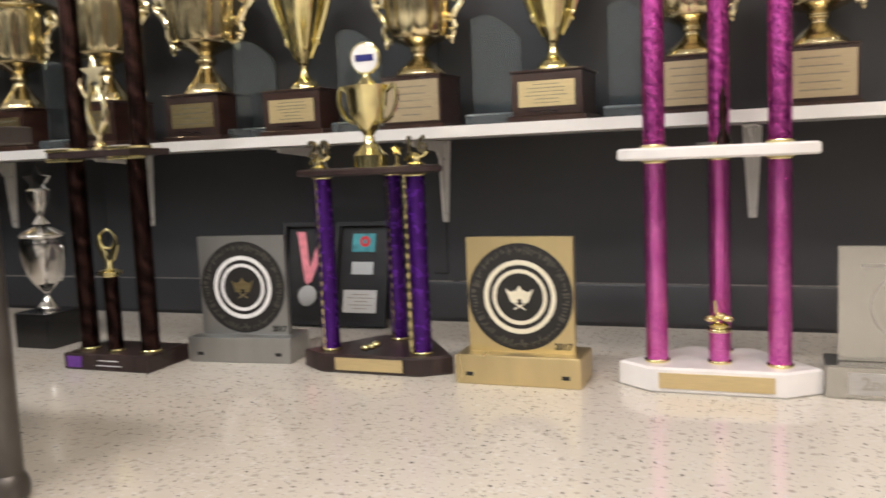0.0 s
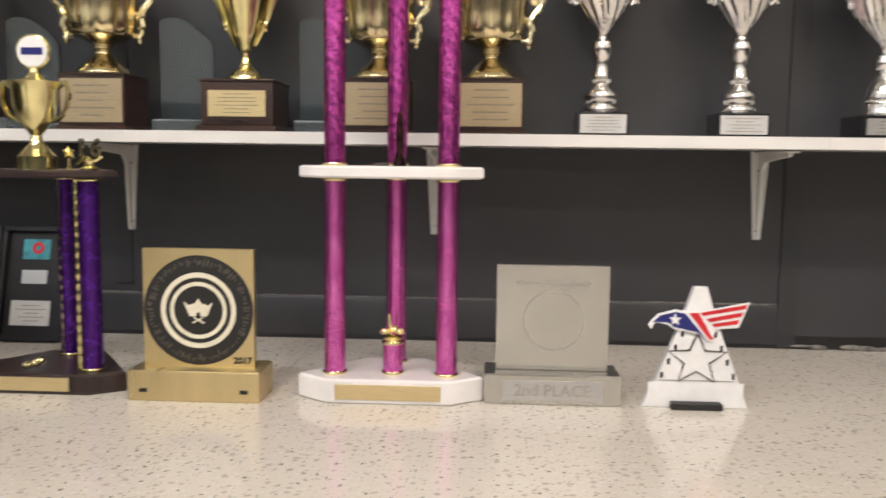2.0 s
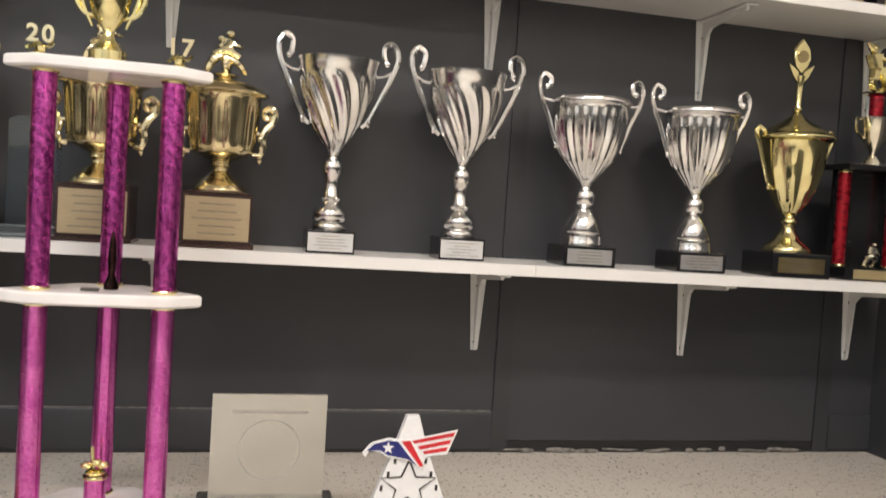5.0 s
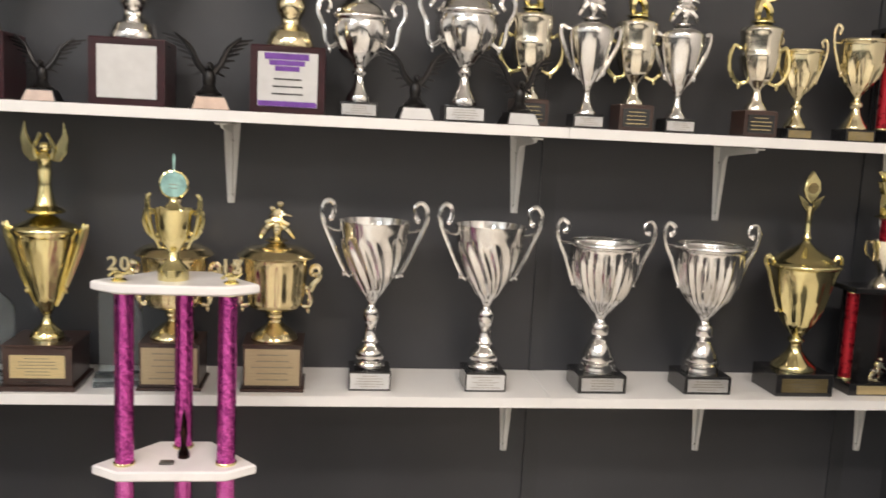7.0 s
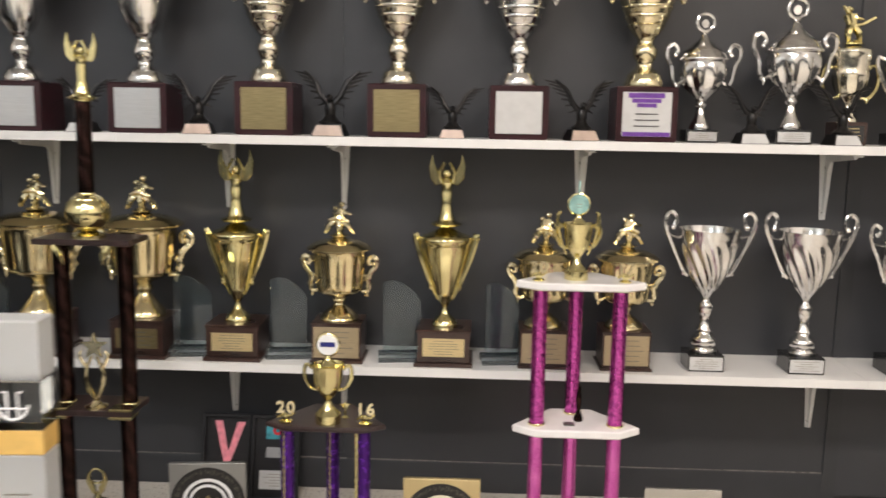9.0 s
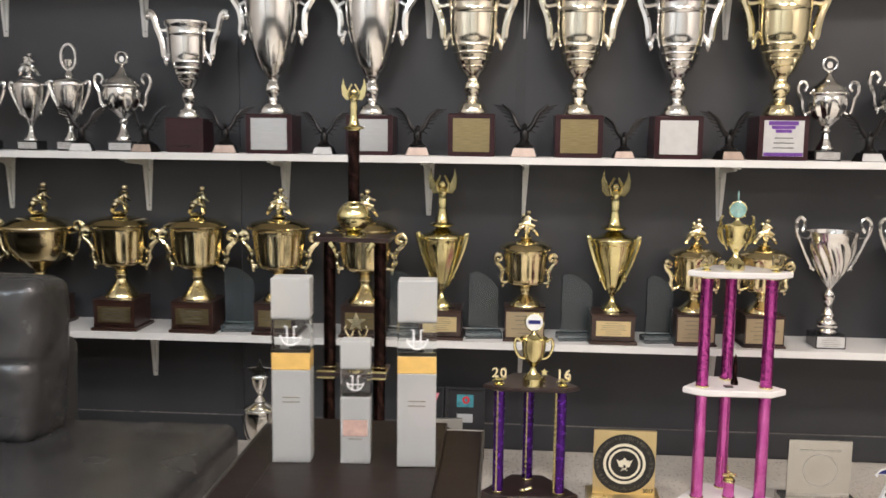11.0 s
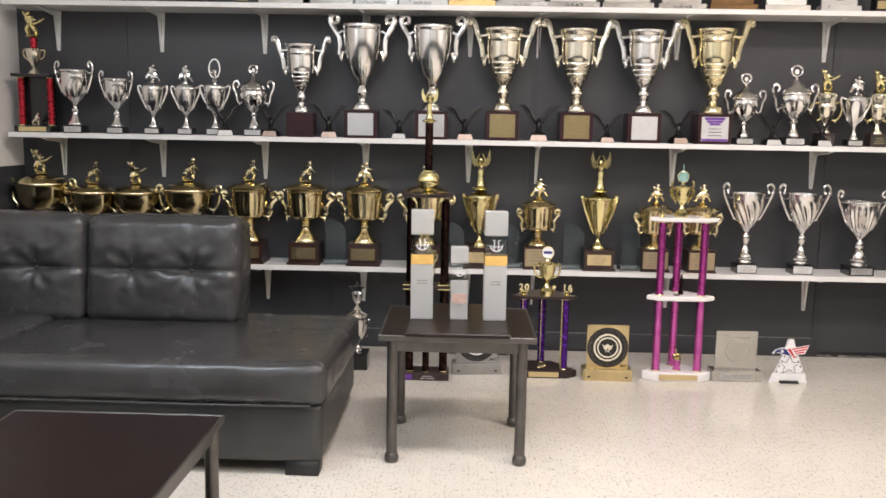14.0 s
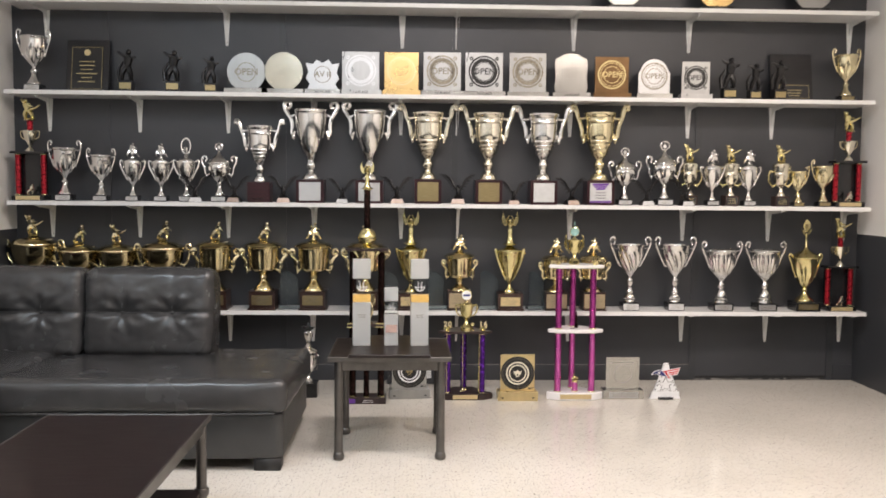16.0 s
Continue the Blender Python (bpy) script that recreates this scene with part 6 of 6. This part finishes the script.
def leg_table(name, label, x0, x1, y0, y1, h, inset, board_x, leg_r):
    """A metal-framed table: round tube legs with ball feet, a framed rim, and a dark wooden board over the middle."""
    t = thing(name, label, "table")
    cx, cy = (x0 + x1) / 2, (y0 + y1) / 2
    hx, hy = (x1 - x0) / 2, (y1 - y0) / 2
    part("top", Geo().box(-hx + 0.008, hx - 0.008, -hy + 0.008, hy - 0.008, h - 0.020, h, 0.002), ESPRESSO, t, "dark espresso wooden top")
    for q in ((-hx, hx, -hy, -hy + 0.008), (-hx, hx, hy - 0.008, hy), (-hx, -hx + 0.008, -hy + 0.008, hy - 0.008), (hx - 0.008, hx, -hy + 0.008, hy - 0.008)):
        part("edge", Geo().box(q[0], q[1], q[2], q[3], h - 0.024, h + 0.001, 0.002), PEWTER, t, "pewter metal edge")
    for sy in (-1, 1):
        part("apron", Geo().box(-hx + inset, hx - inset, sy * (hy - inset) - 0.012, sy * (hy - inset) + 0.012, h - 0.075, h - 0.022, 0.002), PEWTER, t)
    for sx in (-1, 1):
        part("apron", Geo().box(sx * (hx - inset) - 0.012, sx * (hx - inset) + 0.012, -hy + inset, hy - inset, h - 0.075, h - 0.022, 0.002), PEWTER, t)
    if board_x:
        part("board", Geo().box(-board_x, board_x, -hy - 0.022, hy + 0.004, h + 0.001, h + 0.017, 0.003), ESPRESSO, t, "dark espresso wooden board")
    for sx in (-1, 1):
        for sy in (-1, 1):
            lx, ly = sx * (hx - inset), sy * (hy - inset)
            m = Matrix.Translation((lx, ly, 0))
            lg = part("leg", Geo().lathe([(leg_r, 0.035), (leg_r, h - 0.022)], 18, None, m), PEWTER, t)
            part("foot", Geo().lathe([(leg_r * 0.7, 0), (leg_r * 1.25, 0.006), (leg_r * 1.35, 0.020), (leg_r * 1.2, 0.034), (leg_r, 0.040)], 18, None, m), PEWTER, lg)
    if not board_x:
        part("lower_shelf", Geo().box(-hx + inset, hx - inset, -hy + inset, hy - inset, 0.085, 0.105, 0.002), ESPRESSO, t, "dark lower shelf")
        for sx in (-1, 1):
            for sy in (-1, 1):
                part("shelf_collar", Geo().lathe([(leg_r * 1.3, 0.078), (leg_r * 1.4, 0.084), (leg_r * 1.4, 0.106), (leg_r * 1.25, 0.112)], 16, None, Matrix.Translation((sx * (hx - inset), sy * (hy - inset), 0))), PEWTER, t)
    t.matrix_basis = pose(cx, cy, 0)
    return t


def acrylic_tower(x, y, z, w, h, group):
    """A clear acrylic tower: frosted top, clear band with a dark emblem, a yellow band and a frosted shaft."""
    big = h > 0.4
    t = thing("acrylic_award", "tall frosted acrylic tower award with a yellow band" if big else "short frosted acrylic tower award", "award", group)
    d = w * 0.62
    z2, z3 = (h * 0.60, h * 0.78) if big else (h * 0.55, h * 0.77)
    part("shaft", Geo().box(-w / 2, w / 2, -d / 2, d / 2, 0, z2 - (0.042 if big else 0), 0.003), FROST, t)
    if big:
        part("band", Geo().box(-w / 2, w / 2, -d / 2, d / 2, z2 - 0.042, z2, 0.001), YELLOW, t, "yellow band")
    part("clear_block", Geo().box(-w / 2, w / 2, -d / 2, d / 2, z2, z3, 0.001), CLEAR, t, "clear acrylic block")
    part("top", Geo().box(-w / 2, w / 2, -d / 2, d / 2, z3, h, 0.003), FROST, t)
    r = w * 0.27
    cz = (z2 + z3) / 2 + r * 0.2
    g = Geo()
    f = -d / 2 - 0.0008
    g.tube([(r * math.cos(a), f, cz - 0.1 * r + r * math.sin(a)) for a in np.linspace(math.pi, 2 * math.pi, 16)], r * 0.10, 5)
    g.tube([(-r * 0.95, f, cz - 0.35 * r), (r * 0.95, f, cz - 0.35 * r)], r * 0.07, 5)
    for sx in (-0.34, 0.34):
        g.tube([(sx * r, f, cz - 0.9 * r), (sx * r, f, cz + 0.75 * r), (sx * 1.9 * r, f, cz + 0.75 * r)], r * 0.09, 5)
    part("emblem", g, WHITE_PRINT, t, "etched white anchor-like emblem")
    if not big:
        part("print", Geo().box(-w * 0.42, w * 0.42, -d / 2 - 0.0012, -d / 2 - 0.0002, z2 * 0.42, z2 * 0.66), SALMON, t, "faded salmon print")
    part("lettering", bars(Geo(), 0, -d / 2 - 0.0004, z2 * (0.58 if big else 0.4), w * 0.5, h * 0.05, 2, 6), INK_SOFT, t)
    t.matrix_basis = pose(x, y, z, 0, 0, 4)
    return t


upper_shelf()
floor_trophies()
sofa()
leg_table("end_table", "metal-framed end table with a dark wooden board", -1.630, -1.004, 0.400, 0.965, 0.540, 0.052, 0.207, 0.022)
leg_table("coffee_table", "long low coffee table with a dark espresso top", -2.755, -2.065, -1.70, -0.235, 0.420, 0.036, 0.0, 0.022)
for tx, tw, th in ((-1.473, 0.093, 0.460), (-1.166, 0.093, 0.460), (-1.316, 0.072, 0.309)):
    acrylic_tower(tx, 0.655, 0.557, tw, th, "acrylic towers on the end table")
